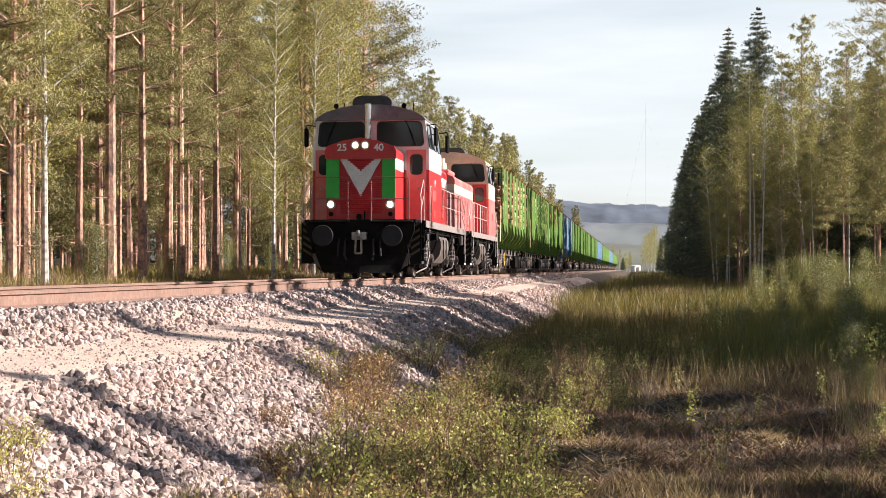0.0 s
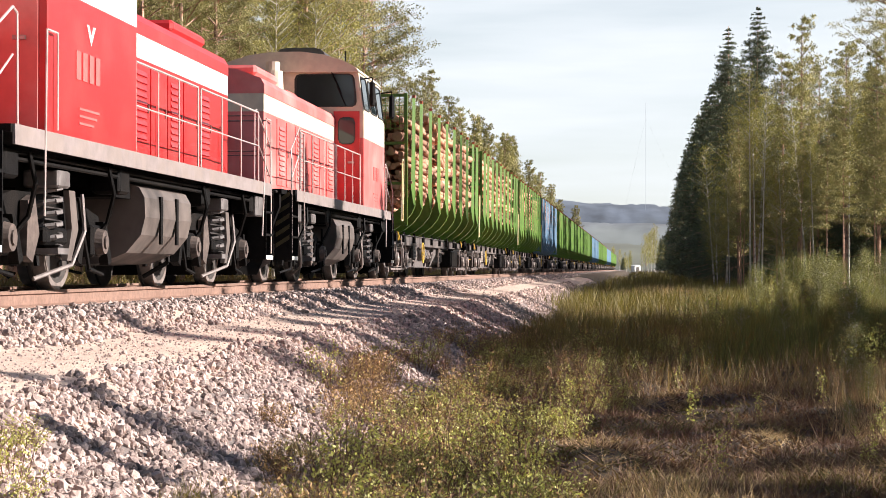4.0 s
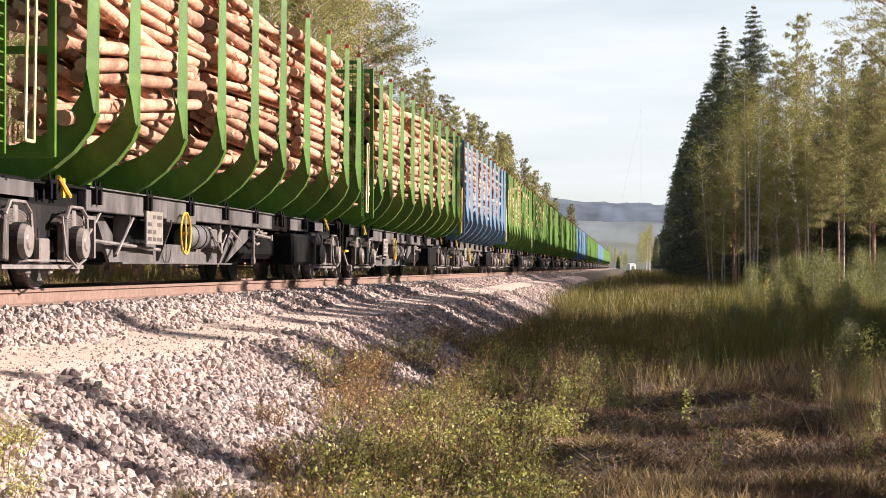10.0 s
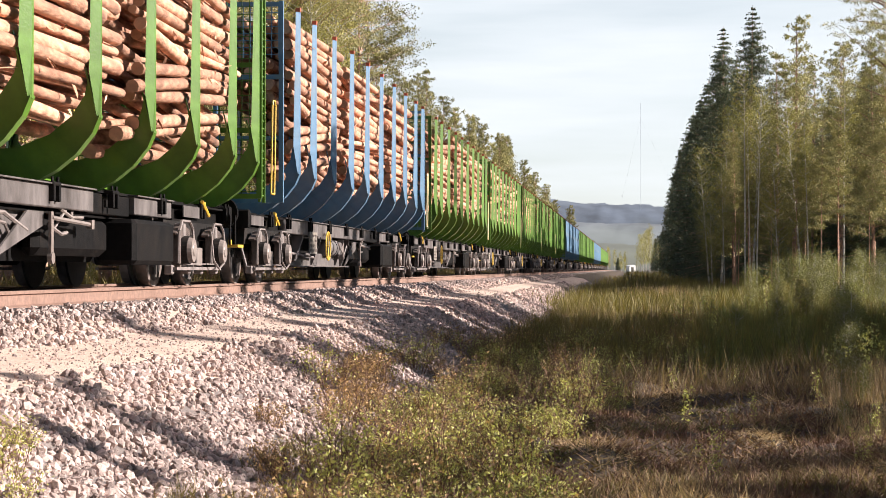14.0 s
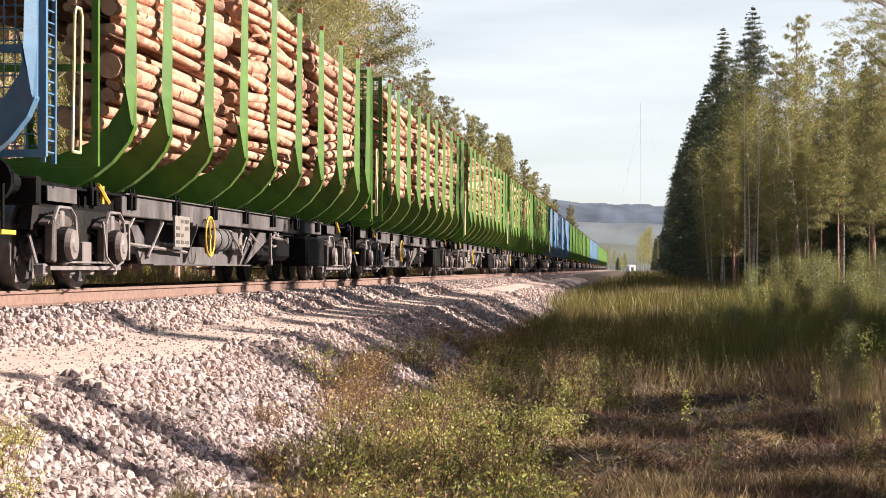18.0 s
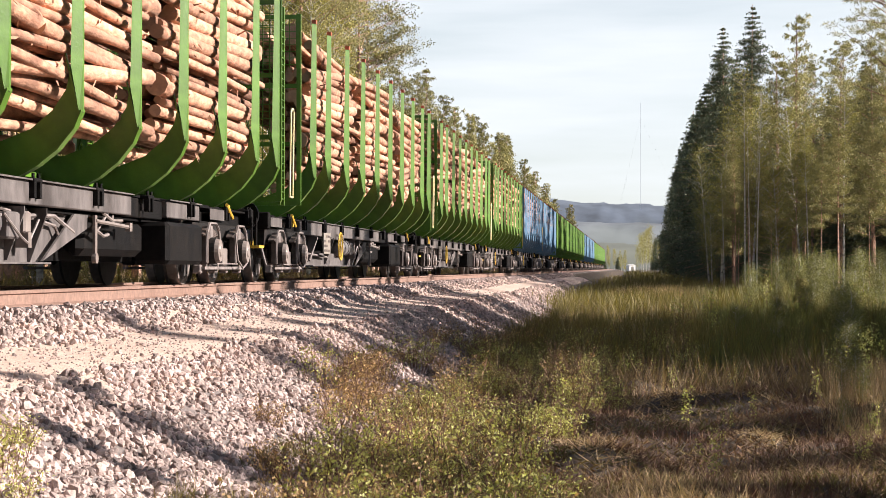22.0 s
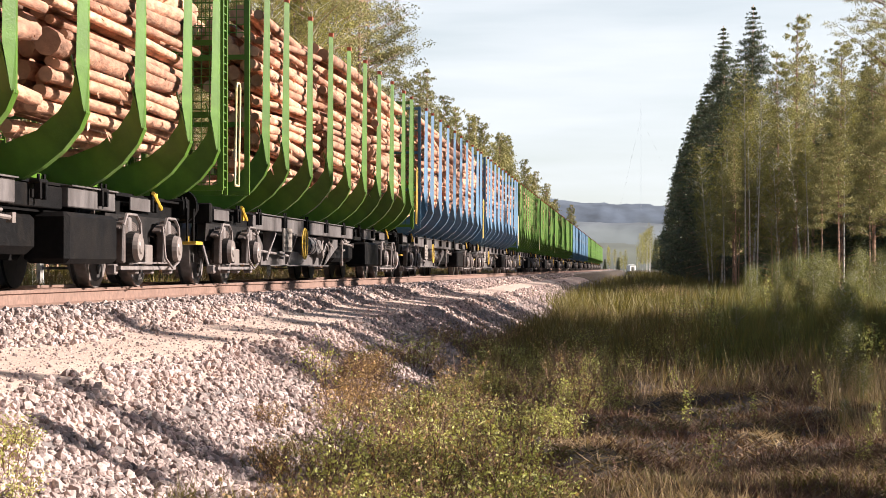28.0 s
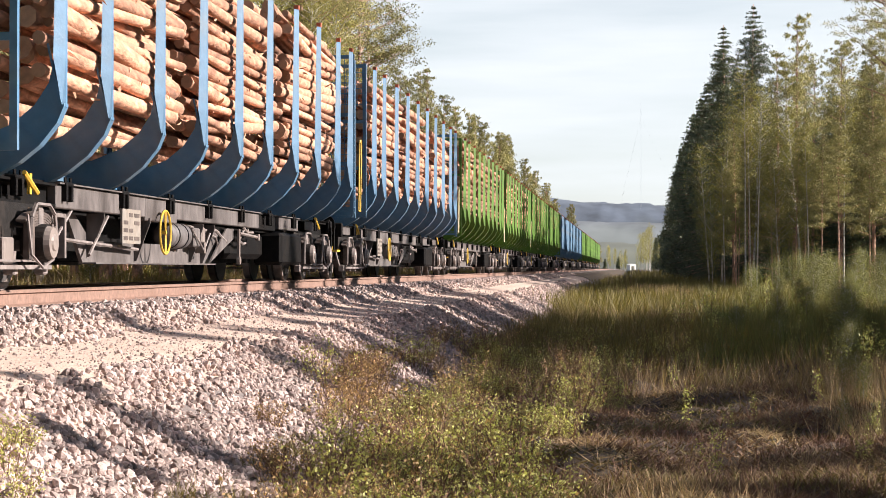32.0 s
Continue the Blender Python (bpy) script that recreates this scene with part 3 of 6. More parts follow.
        part("corner_gusset", Mesh().prism([(11.5, 0.29), (12.6, 0.80), (13.1, 0.80), (13.1, 0.66), (12.4, 0.50)], s * 1.0 - 0.012, s * 1.0 + 0.012, "x"), M_SILL, w, "grey triangular gusset")
        for (ya, za), (yb, zb) in (((4.7, 0.82), (4.25, 0.50)), ((6.1, 0.80), (5.5, 0.36)), ((13.7, 0.84), (13.35, 0.60))):
            part("diagonal_strut", Mesh().tube((s * 1.06, ya, za), (s * 1.02, yb, zb), 0.018, n=6), M_GUARD, w)
        part("strut_frame", Mesh().box(s * 1.04 - 0.05, 4.02, 0.32, s * 1.04 + 0.03, 4.08, 0.78).box(s * 1.04 - 0.05, 4.44, 0.32, s * 1.04 + 0.03, 4.50, 0.78).box(s * 1.04 - 0.05, 4.08, 0.74, s * 1.04 + 0.03, 4.44, 0.78), M_GUARD, w, "dusty grey bracket frame")
        # black box added in place of the shaded void behind the brake lever
        part("dark_tank", Mesh().box(s * 0.80 - 0.12, 13.2, 0.36, s * 0.80 + 0.12, 15.8, 0.80, 0.08), M_BLACK, w, "black box standing in for the dark recess behind the brake rigging")
        part("tie_tube", Mesh().tube((s * 1.0, 4.5, 0.52), (s * 1.0, 7.6, 0.44), 0.022, n=6), M_GUARD, w)
    for pts, r in (([(1.0, 10.2, 0.72), (1.0, 11.9, 0.76), (1.0, 12.6, 0.60)], 0.022), ([(0.98, 10.2, 0.80), (0.98, 12.0, 0.66), (0.98, 12.2, 0.50)], 0.018), ([(1.08, 10.1, 0.74), (1.12, 10.5, 0.52), (1.06, 10.9, 0.46), (1.10, 11.1, 0.70)], 0.014)):
        part("brake_pipe", Mesh().pipe(pts, r), M_GUARD, w)
    part("brake_lever", Mesh().box(1.07, 13.08, 0.36, 1.10, 13.16, 0.80).tube((1.06, 13.12, 0.33), (1.11, 13.12, 0.33), 0.06, n=12), M_COVER, w, "worn steel brake lever")
    part("brake_rod", Mesh().pipe([(1.09, 13.12, 0.74), (1.09, 14.5, 0.70)], 0.024).box(1.06, 14.45, 0.65, 1.12, 14.55, 0.75), M_COVER, w, "worn steel brake rod")
    part("brake_fork", Mesh().pipe([(1.06, 13.5, 0.84), (1.06, 13.9, 0.76), (1.06, 14.3, 0.77)], 0.02).pipe([(1.06, 13.9, 0.82), (1.06, 13.9, 0.70)], 0.02), M_COVER, w)
    part("pull_rod", Mesh().pipe([(1.04, 13.2, 0.66), (1.04, 13.6, 0.58), (1.04, 13.8, 0.60)], 0.02), M_GUARD, w)
    part("valve_box", Mesh().box(0.92, 10.25, 0.50, 1.08, 10.6, 0.76, 0.02), M_SILL, w)
    part("valve_block", Mesh().box(0.92, 10.8, 0.56, 1.06, 11.0, 0.78, 0.02).box(0.95, 10.84, 0.42, 1.08, 10.94, 0.57), M_COVER, w)
    for y in (9.25, 9.72):
        part("tank_band", Mesh().tube((0.95, y, 0.64), (0.95, y + 0.04, 0.64), 0.178, n=16), M_BLACK, w)
    for s in (-1, 1):
        part("equipment_box", Mesh().box(s * 0.98 - 0.24, 15.9, 0.27, s * 0.98 + 0.24, 17.75, 0.80, 0.05), M_BLACK, w, "dark steel equipment box")
    for s in (-1, 1):
        part("air_tank", Mesh().tube((s * 0.95, 9.10, 0.64), (s * 0.95, 9.95, 0.64), 0.17, n=24).tube((s * 0.95, 9.05, 0.64), (s * 0.95, 9.10, 0.64), 0.12, 0.17, n=16).tube((s * 0.95, 9.95, 0.64), (s * 0.95, 10.00, 0.64), 0.17, 0.12, n=16), M_GREY, w, smooth=True)
        ring = Mesh()
        k = 22
        pts = [(s * 1.17, 8.30 + 0.27 * math.cos(2 * math.pi * i / k), 0.66 + 0.27 * math.sin(2 * math.pi * i / k)) for i in range(k + 1)]
        rim, rf = [], []
        for i in range(k):
            a = 2 * math.pi * i / k
            for j in range(6):
                b = 2 * math.pi * j / 6
                d = 0.27 + 0.015 * math.cos(b)
                rim.append((s * 1.17 + 0.015 * math.sin(b), 8.30 + d * math.cos(a), 0.66 + d * math.sin(a)))
                rf.append((i * 6 + j, i * 6 + (j + 1) % 6, (i + 1) % k * 6 + (j + 1) % 6, (i + 1) % k * 6 + j))
        ring.add(rim, rf)
        for i in (5, 6, 16, 17):
            ring.tube((s * 1.17, 8.30, 0.66), pts[i], 0.011, n=5)
        ring.tube((s * 1.13, 8.30, 0.66), (s * 1.185, 8.30, 0.66), 0.025)
        part("brake_wheel", ring, M_YELLOW, w, "yellow hand brake wheel")
        part("data_plate", Mesh().box(s * 1.12 - 0.012, 6.45, 0.50, s * 1.12 + 0.012, 7.25, 0.90), M_PLATE, w, "pale data plate with illegible black lines")
        bars = Mesh()
        for r in range(4):
            for c, (a, b) in enumerate(((0.05, 0.24), (0.30, 0.45), (0.52, 0.74))):
                if (r + c) % 4 != 3:
                    bars.box(s * 1.133 - 0.002, 6.45 + a, 0.54 + r * 0.09, s * 1.133 + 0.002, 6.45 + b, 0.585 + r * 0.09)
        part("stencilled_lettering", bars, M_LEAF, w)
        for y in (3.05, 19.75):
            part("lever", Mesh().box(s * 1.13 - 0.01, y, 0.93, s * 1.13 + 0.02, y + 0.07, 1.13).pipe([(s * 1.16, y - 0.2, 1.13), (s * 1.16, y + 0.2, 0.95)], 0.026), M_YELLOW, w, "yellow brake lever")
        part("step", Mesh().box(s * 1.2 - 0.12, 21.12, 0.53, s * 1.2 + 0.12, 21.52, 0.57).box(s * 1.2 - 0.02, 21.14, 0.57, s * 1.2 + 0.02, 21.18, 0.64), M_YELLOW, w, "yellow shunter's step")
    for s in (-1, 1):
        part("step_hanger", Mesh().pipe([(s * 1.2, 21.15, 1.0), (s * 1.2, 21.15, 0.56)], 0.018).pipe([(s * 1.2, 21.50, 0.56), (s * 1.2, 21.50, 1.0)], 0.018), M_BLACK, w)
    # ends: thin posts with wire mesh and cross bars, ladder on the rear, grab rail on the front
    for y, name in ((1.42, "end_frame"), (21.62, "end_frame")):
        g = Mesh()
        for s in (-1, 1):
            g.box(s * 1.54 - 0.035, y - 0.03, 1.25, s * 1.54 + 0.035, y + 0.03, 4.38)
            g.box(s * 0.5 - 0.03, y - 0.025, 1.15, s * 0.5 + 0.03, y + 0.025, 4.33)
        for z in (1.28, 2.25, 3.2, 4.33):
            g.box(-1.54, y - 0.025, z - 0.035, 1.54, y + 0.025, z + 0.035)
        part(name, g, paint, w)
        n = Mesh()
        low = 3.55 if y < 5 else 1.35
        for i in range(28):
            x = -1.50 + i * 0.111
            n.box(x - 0.006, y - 0.006, low - 0.05, x + 0.006, y + 0.006, 4.3)
        for i in range(int((4.33 - low) / 0.108)):
            z = low + i * 0.108
            n.box(-1.53, y - 0.006, z - 0.006, 1.53, y + 0.006, z + 0.006)
        part("wire_mesh", n, paint, w)
    for s in (-1, 1):
        la = Mesh()
        for y in (21.66, 21.98):
            la.box(s * 1.53 - 0.02, y - 0.02, 1.2, s * 1.53 + 0.02, y + 0.02, 4.3)
        for i in range(26):
            la.tube((s * 1.53, 21.66, 1.3 + i * 0.11), (s * 1.53, 21.98, 1.3 + i * 0.11), 0.012, n=5)
        part("ladder", la, paint, w)
        h = Mesh().pipe([(s * 1.52, 0.70, 1.36), (s * 1.54, 0.70, 2.70), (s * 1.54, 0.75, 2.77), (s * 1.54, 0.90, 2.77), (s * 1.54, 0.95, 2.70), (s * 1.52, 0.95, 1.36), (s * 1.52, 0.70, 1.36)], 0.017)
        part("grab_rail", h, M_YELLOW if colour == "blue" else M_PALEYELLOW, w, "painted looped grab rail")
    for y in (2.15, 19.05):
        build_bogie(w, y)
    return w


M_PALEYELLOW = mat("pale_yellow_paint", (0.72, 0.58, 0.25), 0.5, 0, 0.1, 10, 0, 30, (0.75, 0.70, 0.58), 0.8, 1.2)
M_COVER = mat("worn_bearing_cover", (0.24, 0.20, 0.178), 0.5, 0.1, 0.2, 12, 0.1, 30, (0.08, 0.06, 0.05), 0.5, 6)
M_PLATE = mat("pale_plate", (0.24, 0.205, 0.17), 0.6, 0, 0.15, 12, 0, 30, (0.25, 0.24, 0.22), 0.5, 4)
COLOURS = "gggbgggggbbggggbbbgggggg"
FINE = {"brake_hanger", "brake_hose", "horn_guide", "spring_buckle", "diagonal_strut", "brake_pipe", "brake_fork", "pull_rod", "valve_block", "tie_tube", "lettering_panel", "stencilled_lettering", "step_hanger", "tank_band", "strut_frame"}
TRAIN = []        # thing, metres behind the head
protos = {}
for i, c in enumerate(COLOURS):
    q = 2 * LOCO + GAP + i * WAGON
    if c not in protos:
        ob = protos[c] = build_wagon(M_BLUE if c == "b" else M_GREEN, "blue" if c == "b" else "green")
        ob.matrix_basis = stand(q)
    else:
        ob = copy_thing(protos[c], stand(q))
        if i > 11:                    # wagons that stay far off keep their larger pieces only
            for o in [o for o in ob.children_recursive if o.name.split(".")[0] in FINE]:
                bpy.data.objects.remove(o)
        for o in ob.children_recursive:
            if o.name.startswith("wheelset"):
                if i < 10:
                    ROLLING.append((o, 0.46))
    TRAIN.append((ob, q))
    for k in range(3):
        mid = 5.4 + k * 6.1
        variant = (i * 3 + k * 2 + i // 3) % 7
        top = 3.92 + 0.09 * ((i * 5 + k * 3) % 4)
        level = 0.7 + 0.4 * (variant % 3)
        pile, _ = build_pile(q, mid, variant, top, level, i < 11)
        part("pile_core", joined_logs(variant, top, level, mid, i < 11, i == 0 and k == 0), None, pile)["kind"] = "stuff"
        TRAIN.append((pile, q))


# ---- locomotives ----
def flat_text(words, size, material, parent, at):
    """Painted figures with Blender's own font, turned into a mesh."""
    c = bpy.data.curves.new("figures", "FONT")
    c.body, c.size, c.align_x, c.align_y, c.extrude, c.offset = words, size, "CENTER", "CENTER", 0.004, 0.006
    t = new("figures", c)
    me = bpy.data.meshes.new_from_object(t.evaluated_get(bpy.context.evaluated_depsgraph_get()))
    bpy.data.objects.remove(t)
    me.materials.clear()
    me.materials.append(material)
    return part("painted_figures", me, None, parent, "white painted figures", at=at)


M_GLASS = mat("dark_cab_glass", (0.020, 0.030, 0.032), 0.04, 0, 0.1, 3, gloss=0.6)
M_CREAM = mat("cream_roof_paint", (0.66, 0.58, 0.44), 0.5, 0, 0.1, 6, 0.1, 30, (0.40, 0.34, 0.26), 0.5, 2.0)
M_BLACKROOF = mat("sooty_roof_vent", (0.05, 0.045, 0.045), 0.6, 0, 0.3, 6)
M_BUFFER = mat("worn_buffer_steel", (0.009, 0.009, 0.012), 0.42, 0.0, 0.3, 9, 0.1, 30, (0.018, 0.016, 0.016), 0.5, 3, gloss=0.35)
M_RUBBER = mat("black_rubber", (0.02, 0.02, 0.02), 0.7, 0, 0.2, 8)
M_TANK = mat("dusty_tank_paint", (0.125, 0.102, 0.090), 0.55, 0, 0.2, 4, 0.1, 30, (0.03, 0.025, 0.022), 0.8, 1.8)
M_DECK = mat("dirty_white_deck_edge", (0.24, 0.20, 0.19), 0.6, 0, 0.15, 6, 0.1, 40, (0.25, 0.20, 0.17), 0.6, 2.5)
CX = 1.55       # half width of the cab


def coil(m, x, y, z0, z1, r, turns=5):
    pts = []
    k = turns * 9
    for i in range(k + 1):
        a = 2 * math.pi * i / 9
        pts.append((x + r * math.cos(a), y + r * math.sin(a), z0 + (z1 - z0) * i / k))
    m.pipe(pts, 0.028, 5)


def loco_bogie(o, y):
    b = Mesh()
    for s in (-1, 1):
        xa, xb = sorted((s * 1.02, s * 1.18))
        b.prism([(-2.0, 0.50), (-1.9, 0.78), (-0.9, 0.95), (0.9, 0.95), (1.9, 0.78), (2.0, 0.50), (0.9, 0.55), (0.6, 0.35), (-0.6, 0.35), (-0.9, 0.55)], xa, xb, "x")
        for a in (-1.48, 1.48):
            b.box(s * 1.2 - 0.1, a - 0.18, 0.34, s * 1.2 + 0.1, a + 0.18, 0.68, 0.03)
            b.tube((s * 1.28, a, 0.50), (s * 1.36, a, 0.50), 0.15, 0.12, n=16)
            b.prism([(a - 0.62, 0.30), (a - 0.42, 0.72), (a - 0.30, 0.72), (a - 0.50, 0.26)], s * 1.22 - 0.05, s * 1.22 + 0.05, "x")
            b.prism([(a + 0.62, 0.30), (a + 0.42, 0.72), (a + 0.30, 0.72), (a + 0.50, 0.26)], s * 1.22 - 0.05, s * 1.22 + 0.05, "x")
            b.pipe([(s * 1.24, a - 0.5, 0.95), (s * 1.26, a - 0.42, 0.6), (s * 1.26, a - 0.2, 0.22), (s * 1.2, a + 0.5, 0.16)], 0.022, 5)
            b.pipe([(s * 0.8, a - 0.62, 0.85), (s * 0.85, a - 0.66, 0.25)], 0.03, 5)
        b.box(s * 1.2 - 0.12, -0.35, 0.45, s * 1.2 + 0.12, 0.35, 0.62, 0.03)
        b.pipe([(s * 1.1, -2.1, 0.75), (s * 1.15, -2.15, 0.30), (s * 0.85, -2.2, 0.12)], 0.03, 5)
    b.box(-1.0, -0.3, 0.45, 1.0, 0.3, 1.0)
    bog = part("bogie", b, M_BLACK, o, "dirty black powered bogie", at=pose(0, y, 0))
    for s in (-1, 1):
        for a in (-0.08,):
            c = Mesh()
            coil(c, s * 1.24, a, 0.42, 1.00, 0.145, 5)
            c.box(s * 1.24 - 0.18, a - 0.19, 1.00, s * 1.24 + 0.18, a + 0.19, 1.17, 0.02).box(s * 1.24 - 0.17, a - 0.18, 0.36, s * 1.24 + 0.17, a + 0.18, 0.42)
            part("coil_spring", c, M_GREY, bog, "dusty grey coil spring")
        part("swing_link", Mesh().prism([(0.42, 1.00), (0.62, 1.00), (0.74, 0.62), (0.50, 0.30), (0.36, 0.30), (0.52, 0.62)], s * 1.28 - 0.03, s * 1.28 + 0.03, "x"), M_TANK, bog, "dusty brown swing link")
        part("axle_link", Mesh().prism([(-0.75, 0.86), (-0.55, 0.92), (-0.42, 0.55), (-0.62, 0.28), (-0.80, 0.34)], s * 1.24 - 0.04, s * 1.24 + 0.04, "x"), M_LEAF, bog)
        part("sand_pipe", Mesh().pipe([(s * 1.30, 0.9, 0.98), (s * 1.34, 0.86, 0.60), (s * 1.30, 0.55, 0.26), (s * 1.05, 0.10, 0.12)], 0.022, 6), M_GUARD, bog)
        for a in (-1.48, 1.48):
            part("axle_box_cover", Mesh().tube((s * 1.30, a, 0.50), (s * 1.38, a, 0.50), 0.145, 0.125, n=18).tube((s * 1.38, a, 0.50), (s * 1.40, a, 0.50), 0.07, n=10), M_LEAF, bog, "round worn bearing cover")
    for a in (-1.48, 1.48):
        w = part("wheelset", LOCO_SET, None, bog, at=pose(0, a, 0.50))
        ROLLING.append((w, 0.50))


def pane(name, corners, normal, parent, frame_mat):
    """A window: dark glass in a rounded rubber frame standing proud of the wall."""
    cs = [Vector(c) for c in corners]
    mid = sum(cs, Vector()) / 4
    nrm = Vector(normal).normalized()
    pts = []
    for i, c in enumerate(cs):           # cut each corner
        a, b = cs[i - 1], cs[(i + 1) % 4]
        pts += [c + (a - c).normalized() * 0.10, c + ((a - c).normalized() + (b - c).normalized()) * 0.03, c + (b - c).normalized() * 0.10]
    k = len(pts)
    inner = [mid + (p - mid) * 0.94 for p in pts]
    fr = Mesh()
    rows = [pts, [p + nrm * 0.02 for p in pts], [p + nrm * 0.02 for p in inner], inner]
    vs = [v for r in rows for v in r]
    fs = [(r * k + i, r * k + (i + 1) % k, (r + 1) * k + (i + 1) % k, (r + 1) * k + i) for r in range(3) for i in range(k)]
    fr.add(vs, fs)
    win = part(name, fr, frame_mat, parent)
    gl = Mesh()
    gl.add([p + nrm * 0.008 for p in inner], [tuple(range(k))])
    part("pane", gl, M_GLASS, win, "dark reflecting cab glass")
    return win


def build_loco(q, flip, roof_mat, front):
    o = new("diesel_locomotive")
    tagged(o, "red and white diesel locomotive with grey roof and lit headlights" if front else "red diesel locomotive with a cream cab roof and white band", "locomotive", "locomotives of the train")
    o.matrix_basis = stand(q) if not flip else stand(q + LOCO) @ pose(0, 0, 0, 0, 0, 180)
    red = M_RED if front else M_FADED_OVERLIT
    H0, H1, C0, C1, L1 = 0.72, 2.50, 2.50, 5.62, 12.85

    def hood(name, y0, y1, hw, label):
        """A hood in three bands, with a roof that rises to the middle."""
        lower = part(name, Mesh().prism([(-hw, 1.48), (hw, 1.48), (hw, 2.76), (-hw, 2.76)], y0, y1), red, o, label)
        part("white_band", Mesh().prism([(-hw, 2.76), (hw, 2.76), (hw, 3.05), (-hw, 3.05)], y0 + (0.02 if name == "short_hood" else 0), y1), M_WHITE if front else M_CREAM, lower, "pale painted band")
        top = [(-hw - 0.01, 3.05), (hw + 0.01, 3.05), (hw + 0.01, 3.20), (hw - 0.05, 3.30), (hw * 0.55, 3.44), (0, 3.52), (-hw * 0.55, 3.44), (-hw + 0.05, 3.30), (-hw - 0.01, 3.20)]
        part("hood_roof", Mesh().prism(top, y0 - 0.03, y1), red, lower)
        return lower

    hd = hood("short_hood", H0, H1, 0.88, "red short hood")
    lh = hood("long_hood", C1, L1, 0.97, "red long hood with doors and louvres")
    # front face: red visor with lamps and figures, green stripes, ribbed panel with the white wing
    part("nose_panel", Mesh().box(-0.88, H0 - 0.035, 1.50, 0.88, H0, 3.06), red, hd)
    part("visor", Mesh().prism([(-0.90, 3.02), (0.90, 3.02), (0.92, 3.20), (0.86, 3.34), (0.45, 3.48), (0, 3.56), (-0.45, 3.48), (-0.86, 3.34), (-0.92, 3.20)], H0 - 0.12, H0 - 0.02), red, hd)
    for s in (-1, 1):
        x0, x1 = sorted((s * 0.55, s * 0.885))
        part("green_stripe", Mesh().box(x0, H0 - 0.055, 2.02, x1, H0 - 0.035, 3.02), M_GREENSTRIPE, hd, "bright green painted panel")
        ring = Mesh().tube((s * 0.125, H0 - 0.12, 3.36), (s * 0.125, H0 - 0.17, 3.36), 0.115, 0.12, n=20)
        hl = part("headlight", ring, M_STEEL, hd, "round upper headlight")
        part("lens", Mesh().tube((s * 0.125, H0 - 0.165, 3.36), (s * 0.125, H0 - 0.185, 3.36), 0.08, 0.07, n=20), M_LAMP if front else M_GLASS, hl)
        rg = Mesh().tube((s * 0.76, H0 - 0.035, 1.86), (s * 0.76, H0 - 0.13, 1.86), 0.12, 0.125, n=20)
        lo = part("headlight", rg, M_STEEL, hd, "round lower headlight")
        part("lens", Mesh().tube((s * 0.76, H0 - 0.125, 1.86), (s * 0.76, H0 - 0.145, 1.86), 0.085, 0.07, n=20), M_LAMP if front else M_GLASS, lo)
        part("marker_lamp", Mesh().tube((s * 0.76, H0 - 0.03, 1.62), (s * 0.76, H0 - 0.08, 1.62), 0.06, n=14), M_BLACK, hd)
    for k in range(26):
        z = 1.62 + k * 0.053
        part("louvre", Mesh().prism([(H0 - 0.035, z), (H0 - 0.06, z + 0.006), (H0 - 0.038, z + 0.04)], -0.53, 0.53, "x"), red, hd)
    wing = part("white_wing", Mesh().prism([(-0.04, 2.12), (0.04, 2.12), (0.0, 2.06)], H0 - 0.05, H0 - 0.036), M_WHITE, hd, "white painted V-shaped wing on the louvres")
    for k in range(17):
        z = 2.12 + k * 0.053
        hw = min(0.53, 0.03 + (z - 2.10) * 0.56)
        notch = max(0.0, (z - 2.68) * 1.15)
        for s in (-1, 1):
            if hw > notch:
                x0, x1 = sorted((s * notch, s * hw))
                part("wing_slat", Mesh().prism([(H0 - 0.037, z), (H0 - 0.070, z + 0.002), (H0 - 0.062, z + 0.052), (H0 - 0.037, z + 0.052)], x0, x1, "x"), M_WHITE, wing)
    if front:
        flat_text("25", 0.25, M_WHITE, hd, pose(-0.47, H0 - 0.124, 3.30, 90, 0, 0))
        flat_text("40", 0.25, M_WHITE, hd, pose(0.47, H0 - 0.124, 3.30, 90, 0, 0))
    # exhaust pipe before the cab
    part("exhaust_pipe", Mesh().tube((-0.05, H1 - 0.22, 3.45), (-0.05, H1 - 0.22, 4.56), 0.085, n=16), M_CHROME, o, "bright metal exhaust pipe", smooth=False)
    # cab
    cab = part("cab", Mesh().prism([(-CX, 1.48), (CX, 1.48), (CX, 2.83), (-CX, 2.83)], C0, C1), red, o, "red cab with a white upper half")
    upper = [(-CX, 2.83), (CX, 2.83), (CX, 3.30), (1.44, 4.14), (-1.44, 4.14), (-CX, 3.30)]
    wall = part("upper_wall", Mesh().prism(upper, C0, C1), M_WHITE if front else M_CREAM, cab, "white upper cab wall")
    rf = [(-1.47, 4.14), (1.47, 4.14), (1.40, 4.23), (1.15, 4.37), (0.75, 4.49), (0.3, 4.55), (-0.3, 4.55), (-0.75, 4.49), (-1.15, 4.37), (-1.40, 4.23)]
    roof = part("cab_roof", Mesh().prism(rf, C0 - 0.10, C1 + 0.10), roof_mat, o, "arched cab roof")
    vent = [(0.50, 4.48), (0.53, 4.62), (0.50, 4.72), (0.42, 4.79), (0.28, 4.82), (-0.28, 4.82), (-0.42, 4.79), (-0.50, 4.72), (-0.53, 4.62), (-0.50, 4.48)]
    part("roof_vent", Mesh().prism(vent, C0 + 0.25, C0 + 1.6), M_BLACKROOF, roof, "rounded black roof ventilator")
